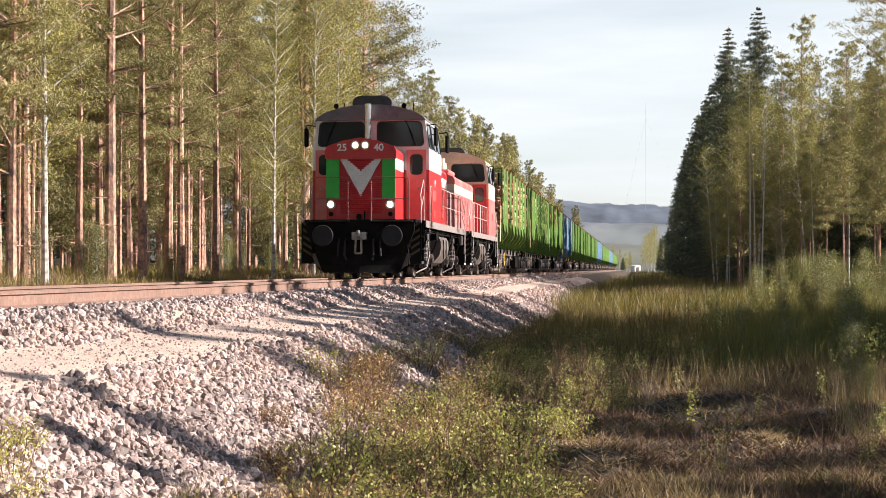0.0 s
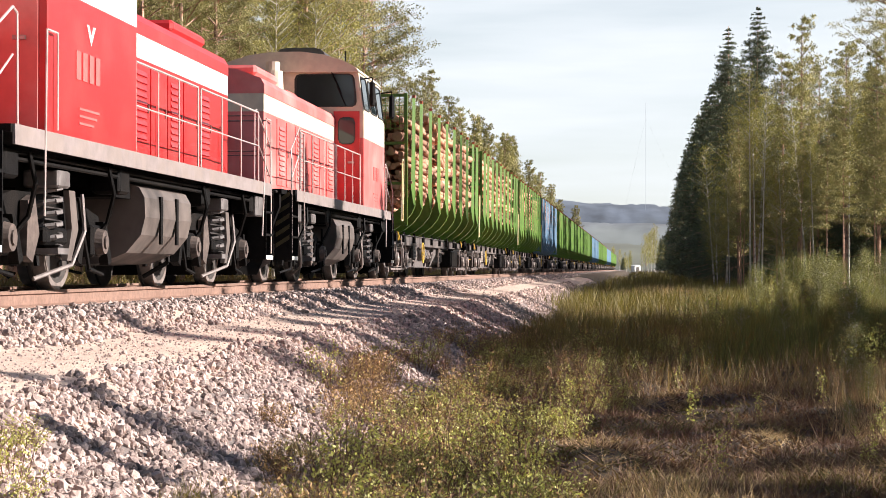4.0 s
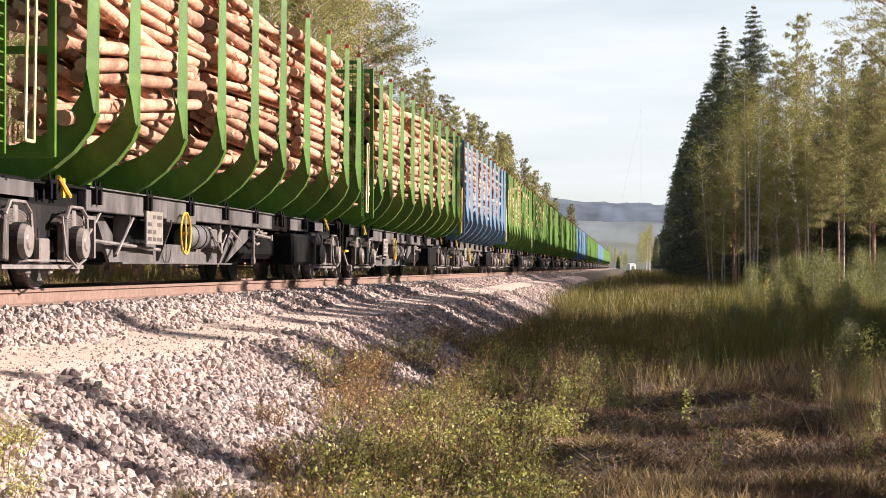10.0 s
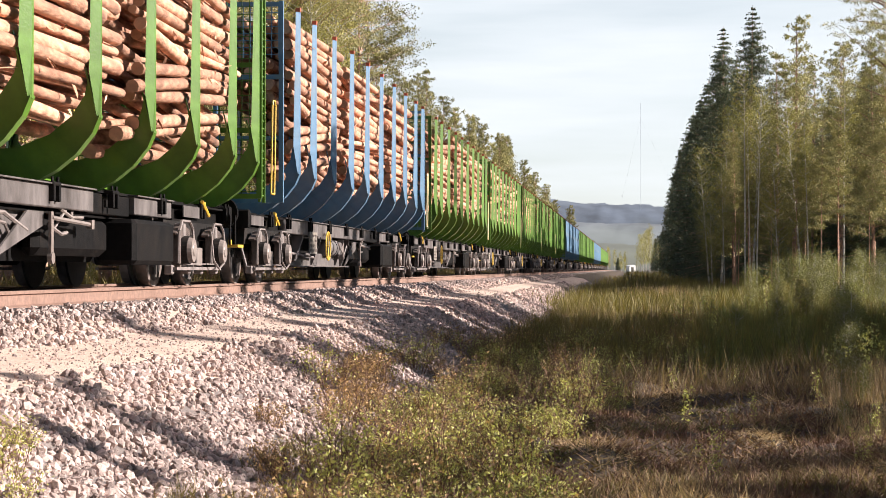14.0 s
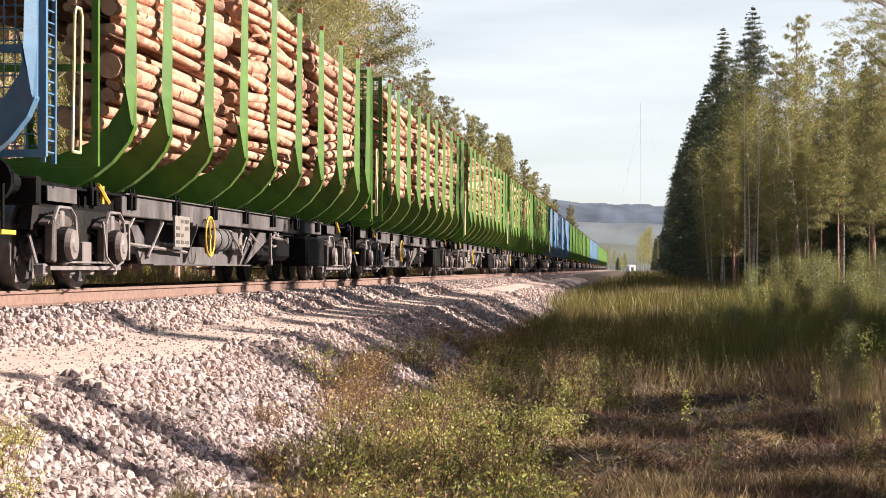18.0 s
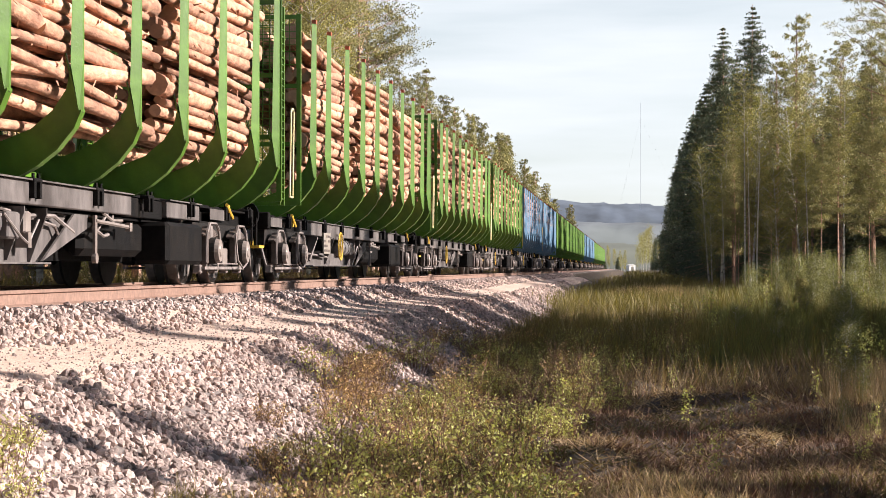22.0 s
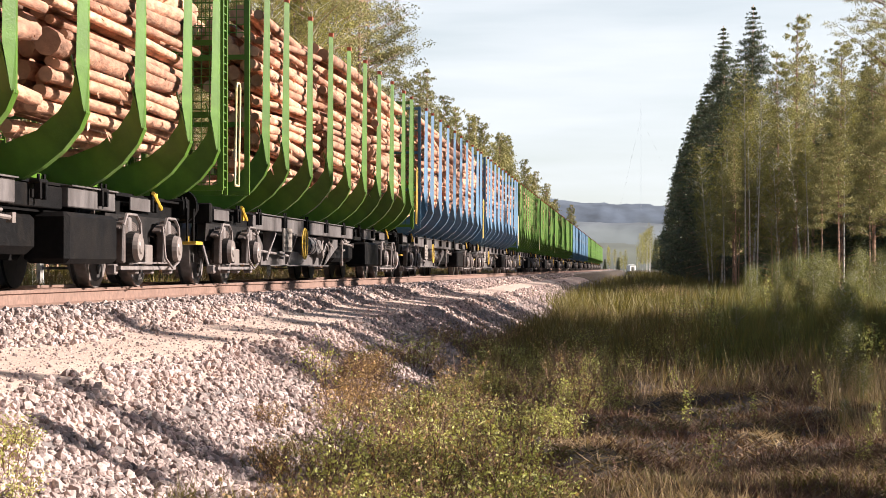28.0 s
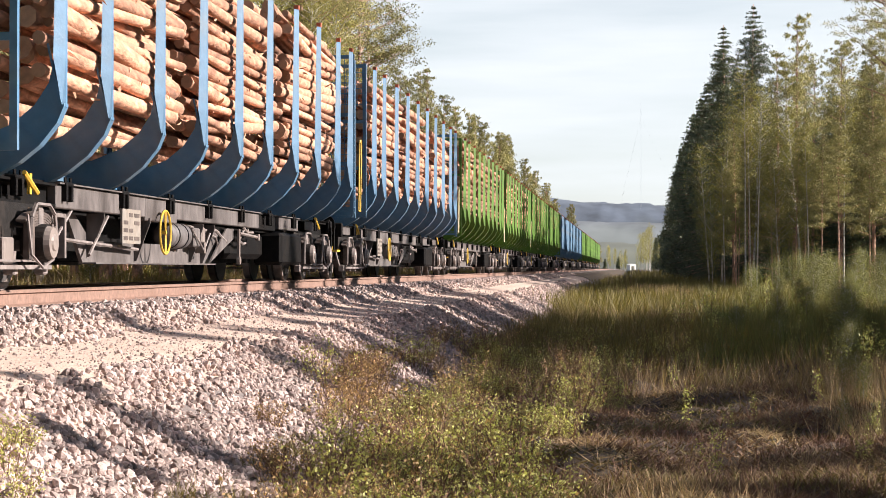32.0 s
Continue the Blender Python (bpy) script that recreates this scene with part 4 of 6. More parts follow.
    for s in (-1, 1):
        part("horn", Mesh().tube((s * 0.9, C0 + 0.1, 4.49), (s * 0.9, C0 - 0.15, 4.51), 0.03, 0.07, n=10).tube((s * 0.9, C0 + 0.1, 4.38), (s * 0.9, C0 + 0.1, 4.51), 0.02), M_BLACK, roof)
        part("aerial", Mesh().tube((s * 0.95, C0 + 1.6, 4.40), (s * 0.95, C0 + 1.6, 4.74), 0.018, n=6), M_BLACK, roof)
    for yy, d in ((C0, -1), (C1, 1)):
        for s in (-1, 1):
            x0, x1 = sorted((s * 0.16, s * 1.42))
            pane("windscreen", [(x0, yy, 3.45), (x1, yy, 3.45), (x1 - 0.06 * (s > 0), yy, 4.11), (x0 + 0.06 * (s < 0), yy, 4.11)], (0, d, 0), wall, M_RUBBER)
            wp = Mesh().pipe([(s * 0.9, yy + d * 0.05, 4.17), (s * 1.12, yy + d * 0.045, 3.70)], 0.014, 5).pipe([(s * 1.02, yy + d * 0.045, 3.86), (s * 1.20, yy + d * 0.04, 3.46)], 0.012, 5)
            part("wiper", wp, M_BLACK, wall)
        # door onto the walkway beside the hood
        x0, x1 = 0.95, 1.47
        for s in (-1, 1):
            a, b = sorted((s * x0, s * x1))
            door = part("cab_door", Mesh().box(a, min(yy, yy + d * 0.025), 1.50, b, max(yy, yy + d * 0.025), 3.36), M_PINK if front else M_RED, cab, "red cab door with a rounded window")
            pane("door_window", [(a + 0.09, yy + d * 0.025, 2.70), (b - 0.09, yy + d * 0.025, 2.70), (b - 0.09, yy + d * 0.025, 3.24), (a + 0.09, yy + d * 0.025, 3.24)], (0, d, 0), cab, M_RUBBER)
            part("door_handle", Mesh().box(s * 1.30 - 0.06, min(yy + d * 0.03, yy + d * 0.06), 2.32, s * 1.30 + 0.06, max(yy + d * 0.03, yy + d * 0.06), 2.36), M_STEEL, door)
    for s in (-1, 1):
        def side(z):
            return s * (CX + (1.44 - CX) * max(0.0, (z - 3.30) / 0.84))
        n = (s, 0, 0.16)
        for y0, y1 in ((C0 + 0.12, C0 + 0.95), (C0 + 1.10, C0 + 2.05), (C0 + 2.2, C1 - 0.12)):
            pane("side_window", [(side(3.40), y0, 3.40), (side(3.40), y1, 3.40), (side(4.08), y1, 4.08), (side(4.08), y0, 4.08)], n, wall, M_RUBBER)
        for yy in (C0 + 0.05, C1 - 0.05):
            mirror = Mesh().box(s * 1.72 - 0.05, yy - 0.10, 3.45, s * 1.72 + 0.05, yy + 0.10, 3.95, 0.03).pipe([(s * 1.48, yy, 4.0), (s * 1.72, yy, 4.03), (s * 1.72, yy, 3.9)], 0.015, 5)
            part("mirror", mirror, M_BLACK, wall, "black rear-view mirror")
        plate = Mesh()
        for k in range(4):
            plate.box(s * (CX + 0.004) - 0.003, C0 + 0.9 + k * 0.22, 2.05, s * (CX + 0.004) + 0.003, C0 + 1.05 + k * 0.22, 2.33)
        for k in range(3):
            plate.box(s * (CX + 0.004) - 0.003, C0 + 1.0, 1.62 + k * 0.07, s * (CX + 0.004) + 0.003, C0 + 1.5 + 0.1 * k, 1.645 + k * 0.07)
        part("faded_lettering", plate, M_FADE, cab, "faded painted lettering")
        if front:
            part("emblem", Mesh().prism([(C0 + 1.25, 2.62), (C0 + 1.40, 2.42), (C0 + 1.55, 2.62), (C0 + 1.48, 2.62), (C0 + 1.40, 2.52), (C0 + 1.32, 2.62)], s * (CX + 0.003) - 0.003, s * (CX + 0.003) + 0.003, "x"), M_WHITE, cab)
        # long hood doors, louvres and handles
        for k in range(7):
            y0 = C1 + 0.25 + k * 0.85
            if y0 + 0.75 > L1 - 0.05:
                continue
            dr = part("hood_door", Mesh().box(s * 0.975 - 0.008, y0, 1.62, s * 0.975 + 0.008, y0 + 0.78, 2.72), red, lh)
            part("latch", Mesh().box(s * 0.99 - 0.01, y0 + 0.66, 2.12, s * 0.99 + 0.01, y0 + 0.70, 2.24), M_STEEL, dr)
            if k % 2 == 0:
                lv = Mesh()
                for j in range(10):
                    z = 1.78 + j * 0.085
                    lv.prism([(s * 0.984, z), (s * 1.004, z + 0.01), (s * 0.984, z + 0.07)], y0 + 0.12, y0 + 0.60)
                part("louvre_panel", lv, red, dr)
    # stack and boxes on the long hood
    part("exhaust_funnel", Mesh().tube((0.15, C1 + 0.7, 3.45), (0.15, C1 + 0.7, 4.10), 0.23, 0.20, n=16).tube((0.15, C1 + 0.7, 4.10), (0.15, C1 + 0.7, 4.28), 0.14, n=14), M_CREAM, o, "cream exhaust stack")
    part("radiator_fan_housing", Mesh().box(-0.75, L1 - 2.4, 3.40, 0.75, L1 - 0.5, 3.57, 0.05), red, o)
    part("expansion_tank", Mesh().box(-0.5, C1 + 1.6, 3.42, 0.6, C1 + 2.5, 3.56, 0.04), red, o)
    # frame, deck and edge
    part("deck", Mesh().box(-1.42, 0.52, 1.40, 1.42, 1.5, 1.475).box(-CX, 1.5, 1.40, CX, LOCO - 1.0, 1.475).box(-1.42, LOCO - 1.0, 1.40, 1.42, LOCO - 0.52, 1.475), M_BLACK, o)
    for s in (-1, 1):
        part("deck_edge", Mesh().box(s * (CX + 0.012) - 0.012, 1.55, 1.30, s * (CX + 0.012) + 0.012, LOCO - 1.05, 1.478), M_DECK, o, "dirty white deck edge")
    part("main_frame", Mesh().box(-0.55, 0.60, 0.95, 0.55, LOCO - 0.60, 1.40).box(-1.3, 5.6, 1.0, 1.3, 8.7, 1.40), M_BLACK, o)
    # ends
    for y, d in ((0.55, 1), (LOCO - 0.55, -1)):
        part("buffer_beam", Mesh().prism([(-1.38, 1.20), (-1.25, 0.86), (1.25, 0.86), (1.38, 1.20), (1.38, 1.44), (-1.38, 1.44)], min(y, y + d * 0.14), max(y, y + d * 0.14)), M_BLACK, o)
        part("beam_step", Mesh().box(-1.36, min(y, y - d * 0.16), 1.41, -0.25, max(y, y - d * 0.16), 1.45, 0.01).box(0.25, min(y, y - d * 0.16), 1.41, 1.36, max(y, y - d * 0.16), 1.45, 0.01), M_BOGIE, o)
        for s in (-1, 1):
            b = Mesh().tube((s * 0.875, y, 1.06), (s * 0.875, y - d * 0.36, 1.06), 0.15, 0.12, n=16).tube((s * 0.875, y - d * 0.36, 1.06), (s * 0.875, y - d * 0.50, 1.06), 0.09, n=12)
            b.tube((s * 0.875, y - d * 0.48, 1.06), (s * 0.875, y - d * 0.54, 1.06), 0.27, 0.255, n=28)
            part("buffer", b, M_BUFFER, o, "large round black buffer")
            h = Mesh().pipe([(s * 0.35, y - d * 0.02, 0.98), (s * 0.36, y - d * 0.16, 0.90), (s * 0.37, y - d * 0.18, 0.58), (s * 0.33, y - d * 0.12, 0.46)], 0.028, 6)
            h.pipe([(s * 0.52, y - d * 0.02, 0.98), (s * 0.53, y - d * 0.14, 0.88), (s * 0.55, y - d * 0.15, 0.55)], 0.024, 6)
            part("brake_hose", h, M_RUBBER, o)
            # corner steps with a plate
            for k in range(3):
                part("step_tread", Mesh().box(s * 1.40 - 0.14, min(y + d * 0.25, y + d * 0.75), 0.38 + k * 0.33, s * 1.40 + 0.14, max(y + d * 0.25, y + d * 0.75), 0.41 + k * 0.33), M_BLACK, o)
            for yy in (y + d * 0.23, y + d * 0.77):
                part("step_side", Mesh().box(s * 1.40 - 0.14, yy - 0.012, 0.36, s * 1.40 + 0.14, yy + 0.012, 1.40), M_BLACK, o)
            part("step_edge", Mesh().box(s * 1.53 - 0.012, min(y + d * 0.25, y + d * 0.75), 0.36, s * 1.53 + 0.012, max(y + d * 0.25, y + d * 0.75), 0.42), M_WHITE, o)
            stripes = Mesh()
            for k in range(5):
                z = 0.55 + k * 0.17
                stripes.prism([(s * 1.28, z), (s * 1.50, z + 0.14), (s * 1.50, z + 0.21), (s * 1.28, z + 0.07)], y + d * 0.215 - 0.003, y + d * 0.215 + 0.003)
            part("warning_stripes", stripes, M_YELLOWDIM, o, "dark yellow warning stripes")
            # curved handrail by the steps
            part("step_handrail", Mesh().pipe([(s * 1.52, y + d * 0.30, 0.45), (s * 1.52, y + d * 0.30, 1.95), (s * 1.50, y + d * 0.34, 2.10), (s * 1.48, y + d * 1.20, 2.52), (s * 1.48, y + d * 1.32, 2.48), (s * 1.48, y + d * 1.34, 1.48)], 0.013, 6)
                 .pipe([(s * 1.50, y + d * 0.34, 1.62), (s * 1.48, y + d * 1.20, 2.10)], 0.011, 6), M_RAILPAINT, o, "pale painted handrail")
            part("cab_handrail", Mesh().pipe([(s * 1.57, (C0 - 0.12) if d > 0 else L1 - 0.4, 0.7), (s * 1.59, (C0 - 0.12) if d > 0 else L1 - 0.2, 2.40), (s * 1.59, (C0 + 0.20) if d > 0 else L1 + 0.1, 2.40), (s * 1.59, (C0 + 0.20) if d > 0 else L1 + 0.1, 1.5)], 0.012, 6), M_RAILPAINT, o)
            part("end_handrail", Mesh().pipe([(s * 0.30, y - d * 0.06, 1.45), (s * 0.30, y - d * 0.06, 2.48), (s * 0.34, y - d * 0.06, 2.54), (s * 1.18, y - d * 0.06, 2.54), (s * 1.25, y - d * 0.06, 2.48), (s * 1.25, y - d * 0.06, 1.45)], 0.013, 6).pipe([(s * 0.30, y - d * 0.06, 2.0), (s * 1.25, y - d * 0.06, 2.0)], 0.010, 6), M_RAILDARK, o, "dull painted end handrail")
        hook = Mesh().pipe([(0, y, 1.04), (0, y - d * 0.25, 1.04), (0, y - d * 0.34, 1.10), (0, y - d * 0.30, 1.18)], 0.045, 8)
        hook.pipe([(-0.07, y - d * 0.25, 1.0), (-0.08, y - d * 0.30, 0.62), (0.08, y - d * 0.30, 0.62), (0.07, y - d * 0.25, 1.0)], 0.028, 6).box(-0.2, y - d * 0.12 - 0.06, 0.96, 0.2, y - d * 0.12 + 0.06, 1.16, 0.02)
        part("screw_coupling", hook, M_STEEL, o, "greasy steel hook and screw coupling")
        # snow plough: two curved blades meeting at a blunt prow, narrower towards the rail
        pl = Mesh()
        for s in (-1, 1):
            rows = []
            for z, half, prow, back in ((0.13, 0.98, 0.16, 0.18), (0.32, 1.06, 0.06, 0.20), (0.58, 1.16, 0.02, 0.16), (0.86, 1.20, 0.08, 0.10)):
                rows.append([(s * half * f, y - d * prow + d * (back + prow) * f ** 1.6, z) for f in (0.0, 0.3, 0.6, 0.85, 1.0)])
            vs = [p for r in rows for p in r] + [(p[0], p[1] + d * 0.05, p[2]) for r in rows for p in r]
            fs = [(r * 5 + i + o, r * 5 + i + 1 + o, r * 5 + i + 6 + o, r * 5 + i + 5 + o) for o in (0, 20) for r in range(3) for i in range(4)]
            fs += [(i, i + 1, i + 21, i + 20) for i in range(4)] + [(15 + i, 16 + i, 36 + i, 35 + i) for i in range(4)] + [(r * 5 + 4, r * 5 + 9, r * 5 + 29, r * 5 + 24) for r in range(3)]
            pl.add(vs, fs)
        part("snow_plough", pl, M_BLACK, o, "black steel snow plough")
        # added plates: their brown stands for sunlight on the plough's wings
        for s in (-1, 1):
            part("plough_stay", Mesh().prism([(s * 0.98, 0.20), (s * 1.18, 0.32), (s * 1.28, 0.62), (s * 1.05, 0.62)], min(y + d * 0.24, y + d * 0.28), max(y + d * 0.24, y + d * 0.28)), M_TANK, o, "brown plate added for the sunlit wing of the plough")
        part("working_lamp", Mesh().box(-0.10, y + d * 0.1 - 0.06, 1.48, 0.02, y + d * 0.1 + 0.06, 1.62, 0.02).tube((0.1, y + d * 0.1, 1.46), (0.1, y + d * 0.1, 1.70), 0.02, n=6), M_BLACK, o)
    # walkway rails along the hoods
    for s in (-1, 1):
        for y0, y1 in ((C1 + 0.15, C1 + 3.1), (C1 + 3.25, L1 - 0.35)):
            r = Mesh()
            r.pipe([(s * 1.5, y0, 1.48), (s * 1.5, y0, 2.48), (s * 1.5, y1, 2.48), (s * 1.5, y1, 1.48)], 0.014, 6)
            r.pipe([(s * 1.5, y0, 2.0), (s * 1.5, y1, 2.0)], 0.010, 6)
            k = 3
            for i in range(1, k):
                yy = y0 + (y1 - y0) * i / k
                r.pipe([(s * 1.5, yy, 1.48), (s * 1.5, yy, 2.48)], 0.011, 6)
            part("walkway_rail", r, M_RAILPAINT, o, "pale painted walkway railing")
        # fuel tank, battery boxes, pipes under the deck
        tank = [(s * 0.5, 0.26), (s * 0.95, 0.28), (s * 1.25, 0.40), (s * 1.42, 0.60), (s * 1.47, 0.80), (s * 1.46, 1.02), (s * 1.40, 1.13), (s * 1.30, 1.17), (s * 0.5, 1.18)]
        tk = part("fuel_tank", Mesh().prism(tank, 6.3, 8.5), M_TANK, o, "dusty fuel tank with rounded corners")
        for yy in (7.0, 7.75):
            part("tank_strap", Mesh().box(s * 1.47 - 0.012, yy - 0.05, 0.50, s * 1.47 + 0.012, yy + 0.05, 1.05), M_BLACK, tk)
        bx = Mesh()
        for yy, w in ((1.6, 0.4), (5.3, 0.4), (9.2, 0.4), (12.2, 0.4)):
            bx.box(s * 1.30 - 0.16, yy, 1.02, s * 1.30 + 0.16, yy + w, 1.30, 0.03)
        for z in (1.20, 1.26):
            bx.pipe([(s * 1.42, 1.7, z), (s * 1.42, LOCO - 1.3, z)], 0.022, 6)
        for yy in (2.3, 4.9, 9.2, 11.6):
            bx.pipe([(s * 1.45, yy, 1.28), (s * 1.48, yy + 0.1, 1.0), (s * 1.36, yy + 0.25, 0.7), (s * 1.25, yy + 0.2, 0.55)], 0.025, 6)
        part("underframe_piping", bx, M_BLACK, o)
        part("equipment_box", Mesh().box(s * 1.40 - 0.10, 12.35, 0.98, s * 1.40 + 0.10, 12.85, 1.28, 0.02), M_GREY, o)
        part("sand_pipe_box", Mesh().tube((s * 1.3, 1.5, 1.05), (s * 1.3, 1.5, 1.35), 0.13, n=14), M_GREY, o)
    for y in (3.55, 10.75):
        loco_bogie(o, y)
    return o


M_CHROME = mat("bright_metal", (0.70, 0.68, 0.66), 0.25, 0.9, 0.08, 10)
M_PINK = mat("pale_red_paint", (0.66, 0.16, 0.14), 0.45, 0, 0.1, 5, 0.05, 20, (0.70, 0.40, 0.36), 0.6, 1.5)
M_RAILDARK = mat("dull_rail_paint", (0.20, 0.11, 0.10), 0.5)
M_FADE = mat("faded_lettering", (0.50, 0.12, 0.11), 0.5, 0, 0.15, 8)
M_RAILPAINT = mat("pale_rail_paint", (0.50, 0.42, 0.39), 0.45, 0, 0.1, 10, 0, 30, (0.30, 0.16, 0.13), 0.4, 5)
M_YELLOWDIM = mat("dark_yellow", (0.065, 0.048, 0.014), 0.6, 0, 0.2, 12)
TRAIN.append((build_loco(0, False, M_LOCOGREY, True), 0))
TRAIN.append((build_loco(LOCO, True, M_CREAM, False), LOCO))


# ---- plants ----
def unit_dirs(rng, n, up=0.0):
    d = rng.normal(size=(n, 3))
    d[:, 2] += up
    return d / np.linalg.norm(d, axis=1)[:, None]


def blades(rng, base, dirs, length, width):
    """Thin three-cornered blades from base along dirs."""
    n = len(base)
    side = np.cross(dirs, rng.normal(size=(n, 3)))
    side /= np.linalg.norm(side, axis=1)[:, None] + 1e-9
    length, width = np.broadcast_to(length, n)[:, None], np.broadcast_to(width, n)[:, None]
    v = np.empty((n, 3, 3))
    v[:, 0], v[:, 1], v[:, 2] = base - side * width / 2, base + side * width / 2, base + dirs * length
    return v.reshape(-1, 3), np.arange(3 * n).reshape(-1, 3)


def leaves(rng, base, size):
    """Small four-cornered leaves at base."""
    n = len(base)
    a = unit_dirs(rng, n)
    b = np.cross(a, rng.normal(size=(n, 3)))
    b /= np.linalg.norm(b, axis=1)[:, None] + 1e-9
    size = np.broadcast_to(size, n)[:, None]
    v = np.empty((n, 4, 3))
    v[:, 0], v[:, 1], v[:, 2], v[:, 3] = base - a * size, base + b * size * 0.55, base + a * size, base - b * size * 0.55
    return v.reshape(-1, 3), np.arange(4 * n).reshape(-1, 4)


def trunk_line(rnd, h, lean=0.02, k=9):
    x = y = 0.0
    pts = []
    dx, dy = rnd.uniform(-lean, lean), rnd.uniform(-lean, lean)
    for i in range(k + 1):
        pts.append(Vector((x, y, h * i / k)))
        dx += rnd.uniform(-0.008, 0.008)
        dy += rnd.uniform(-0.008, 0.008)
        x += dx * h / k
        y += dy * h / k
    return pts


def on_line(pts, z):
    h = pts[-1].z
    u = max(0.0, min(0.9999, z / h)) * (len(pts) - 1)
    i = int(u)
    return pts[i].lerp(pts[i + 1], u - i)


def build_tree(kind, h, start, seed, radius, spread, far=0, slim=False):
    """A tree: tapered trunk with limbs (one mesh) and a crown of many small tufts or leaves (another)."""
    rnd, rng = random.Random(seed), np.random.default_rng(seed)
    pts = trunk_line(rnd, h, {"birch": 0.05, "pine": 0.018, "spruce": 0.003}[kind])
    wood = Mesh()
    for i, (p, q) in enumerate(zip(pts, pts[1:])):
        k = len(pts) - 1
        wood.tube(p, q, radius * (1 - 0.92 * i / k) * (1.12 if i == 0 else 1), radius * (1 - 0.92 * (i + 1) / k), n=7, caps=False)
    centres, sizes = [], []
    z = start * (0.35 if kind == "pine" else 0.8)
    while z < h - 0.15:
        u = (z - start) / (h - start)
        for _ in range({"pine": 4, "spruce": 6, "birch": 3}[kind]):
            a = rnd.uniform(0, 2 * math.pi)
            p = on_line(pts, z)
            if kind == "pine":
                reach = spread * (0.35 + 0.9 * math.sin(math.pi * min(1, max(0, u) * 0.85 + 0.12))) * rnd.uniform(0.6, 1.15)
                rise = rnd.uniform(-0.12, 0.28) + 0.35 * max(0, u)
                if h < 14:            # younger pines keep a pointed crown with rising tips
                    reach = spread * (1.08 - 0.86 * max(0, u) ** 1.3) * rnd.uniform(0.6, 1.12)
                    rise = rnd.uniform(0.0, 0.3) + 0.6 * max(0, u)
            elif kind == "spruce":
                reach = spread * (1 - max(0, u)) ** 0.68 * rnd.uniform(0.68, 1.12) + 0.05
                rise = -0.28 + 0.5 * max(0, u)
            else:
                reach = spread * (0.45 + 0.7 * math.sin(math.pi * min(1, max(0, u)))) * rnd.uniform(0.5, 1.1)
                rise = 0.75 + rnd.uniform(-0.25, 0.3)
            dead = z < start
            if dead and far:
                continue
            if dead:
                reach *= rnd.uniform(0.25, 0.7)
                if rnd.random() < 0.45:
                    continue
            d = Vector((math.cos(a), math.sin(a), rise)).normalized()
            tip = p + d * reach
            if kind == "pine":
                tip.z += 0.15 * reach * (0 if dead else 1)
            r0 = max(0.008, min(radius * 0.22, (0.022, 0.014, 0.014)[far] * reach))
            wood.tube(p, tip, r0, 0.004, n=3, caps=False)
            if dead:
                for _k in range(2):
                    f = rnd.uniform(0.4, 0.9)
                    s = p.lerp(tip, f)
                    wood.tube(s, s + Vector((rnd.uniform(-1, 1), rnd.uniform(-1, 1), rnd.uniform(-0.6, 0.3))) * reach * 0.3, 0.006, 0.003, n=3, caps=False)
                continue
            m = {"pine": (2 + int(reach * 1.5)) if not far else (3 if u < 0.7 else 1) + int(reach * 2.0), "spruce": 2 + int(reach * 2.6), "birch": 3 + int(reach * 4)}[kind]
            for k in range(m):
                f = (k + 0.6) / m
                if kind == "pine":
                    f = 0.36 + 0.64 * f
                c = p.lerp(tip, f)
                j = {"pine": 0.06 + 0.085 * reach, "spruce": 0.06 + 0.06 * reach, "birch": 0.10 + 0.14 * reach}[kind]
                c = c + Vector((rnd.gauss(0, j), rnd.gauss(0, j), rnd.gauss(0, j * {"pine": 0.3, "spruce": 0.5, "birch": 1.0}[kind])))
                if kind == "spruce":
                    c.z -= 0.10 * f
                centres.append(tuple(c))
        z += {"pine": 0.58 * rnd.uniform(0.7, 1.3), "spruce": 0.27, "birch": 0.30}[kind] * (h / 13) ** 0.5 * (0.75 if kind == "pine" and u > 0.7 else 1.0)
    centres = np.array(centres)
    per = {"pine": 84, "spruce": 24, "birch": 22}[kind]
    if far:
        per = {"pine": 30, "spruce": 18, "birch": 8}[kind] if far == 1 else {"pine": 16, "spruce": 8, "birch": 6}[kind]
    big = ({"pine": 1.15, "spruce": 1.35, "birch": 1.1}[kind]) if far else 1.0
    base = np.repeat(centres, per, axis=0)
    if kind == "pine":               # flat pads of needles at the ends of the boughs
        base = base + rng.normal(size=base.shape) * np.clip((h - base[:, 2:]) / 2.6, 0.42, 1.0) * ((0.15, 0.15, 0.055), (0.18, 0.18, 0.11), (0.20, 0.20, 0.15))[far]
        d = unit_dirs(rng, len(base), 0.6)
        v, f = blades(rng, base, d, rng.uniform(0.09, 0.18, len(base)) * (0.95, 1.1, 1.6)[far], (0.024, 0.055, 0.095)[far])
    elif kind == "spruce":
        tip = np.clip((h - base[:, 2:]) / 3.0, 0.12, 1.0)
        base = base + rng.normal(size=base.shape) * (0.17, 0.17, 0.06) * tip
        d = unit_dirs(rng, len(base), -0.5)
        v, f = blades(rng, base, d, rng.uniform(0.10, 0.22, len(base)) * (1, 1.35, 1.9)[far] * np.clip((h - base[:, 2]) / 3.0, 0.4, 1.0), (0.034, 0.065, 0.14)[far])
    else:
        base = base + rng.normal(size=base.shape) * 0.16
        v, f = leaves(rng, base, rng.uniform(0.014, 0.028, len(base)) * (1.25 if h < 4 else 1, 1.8, 2.4)[far])
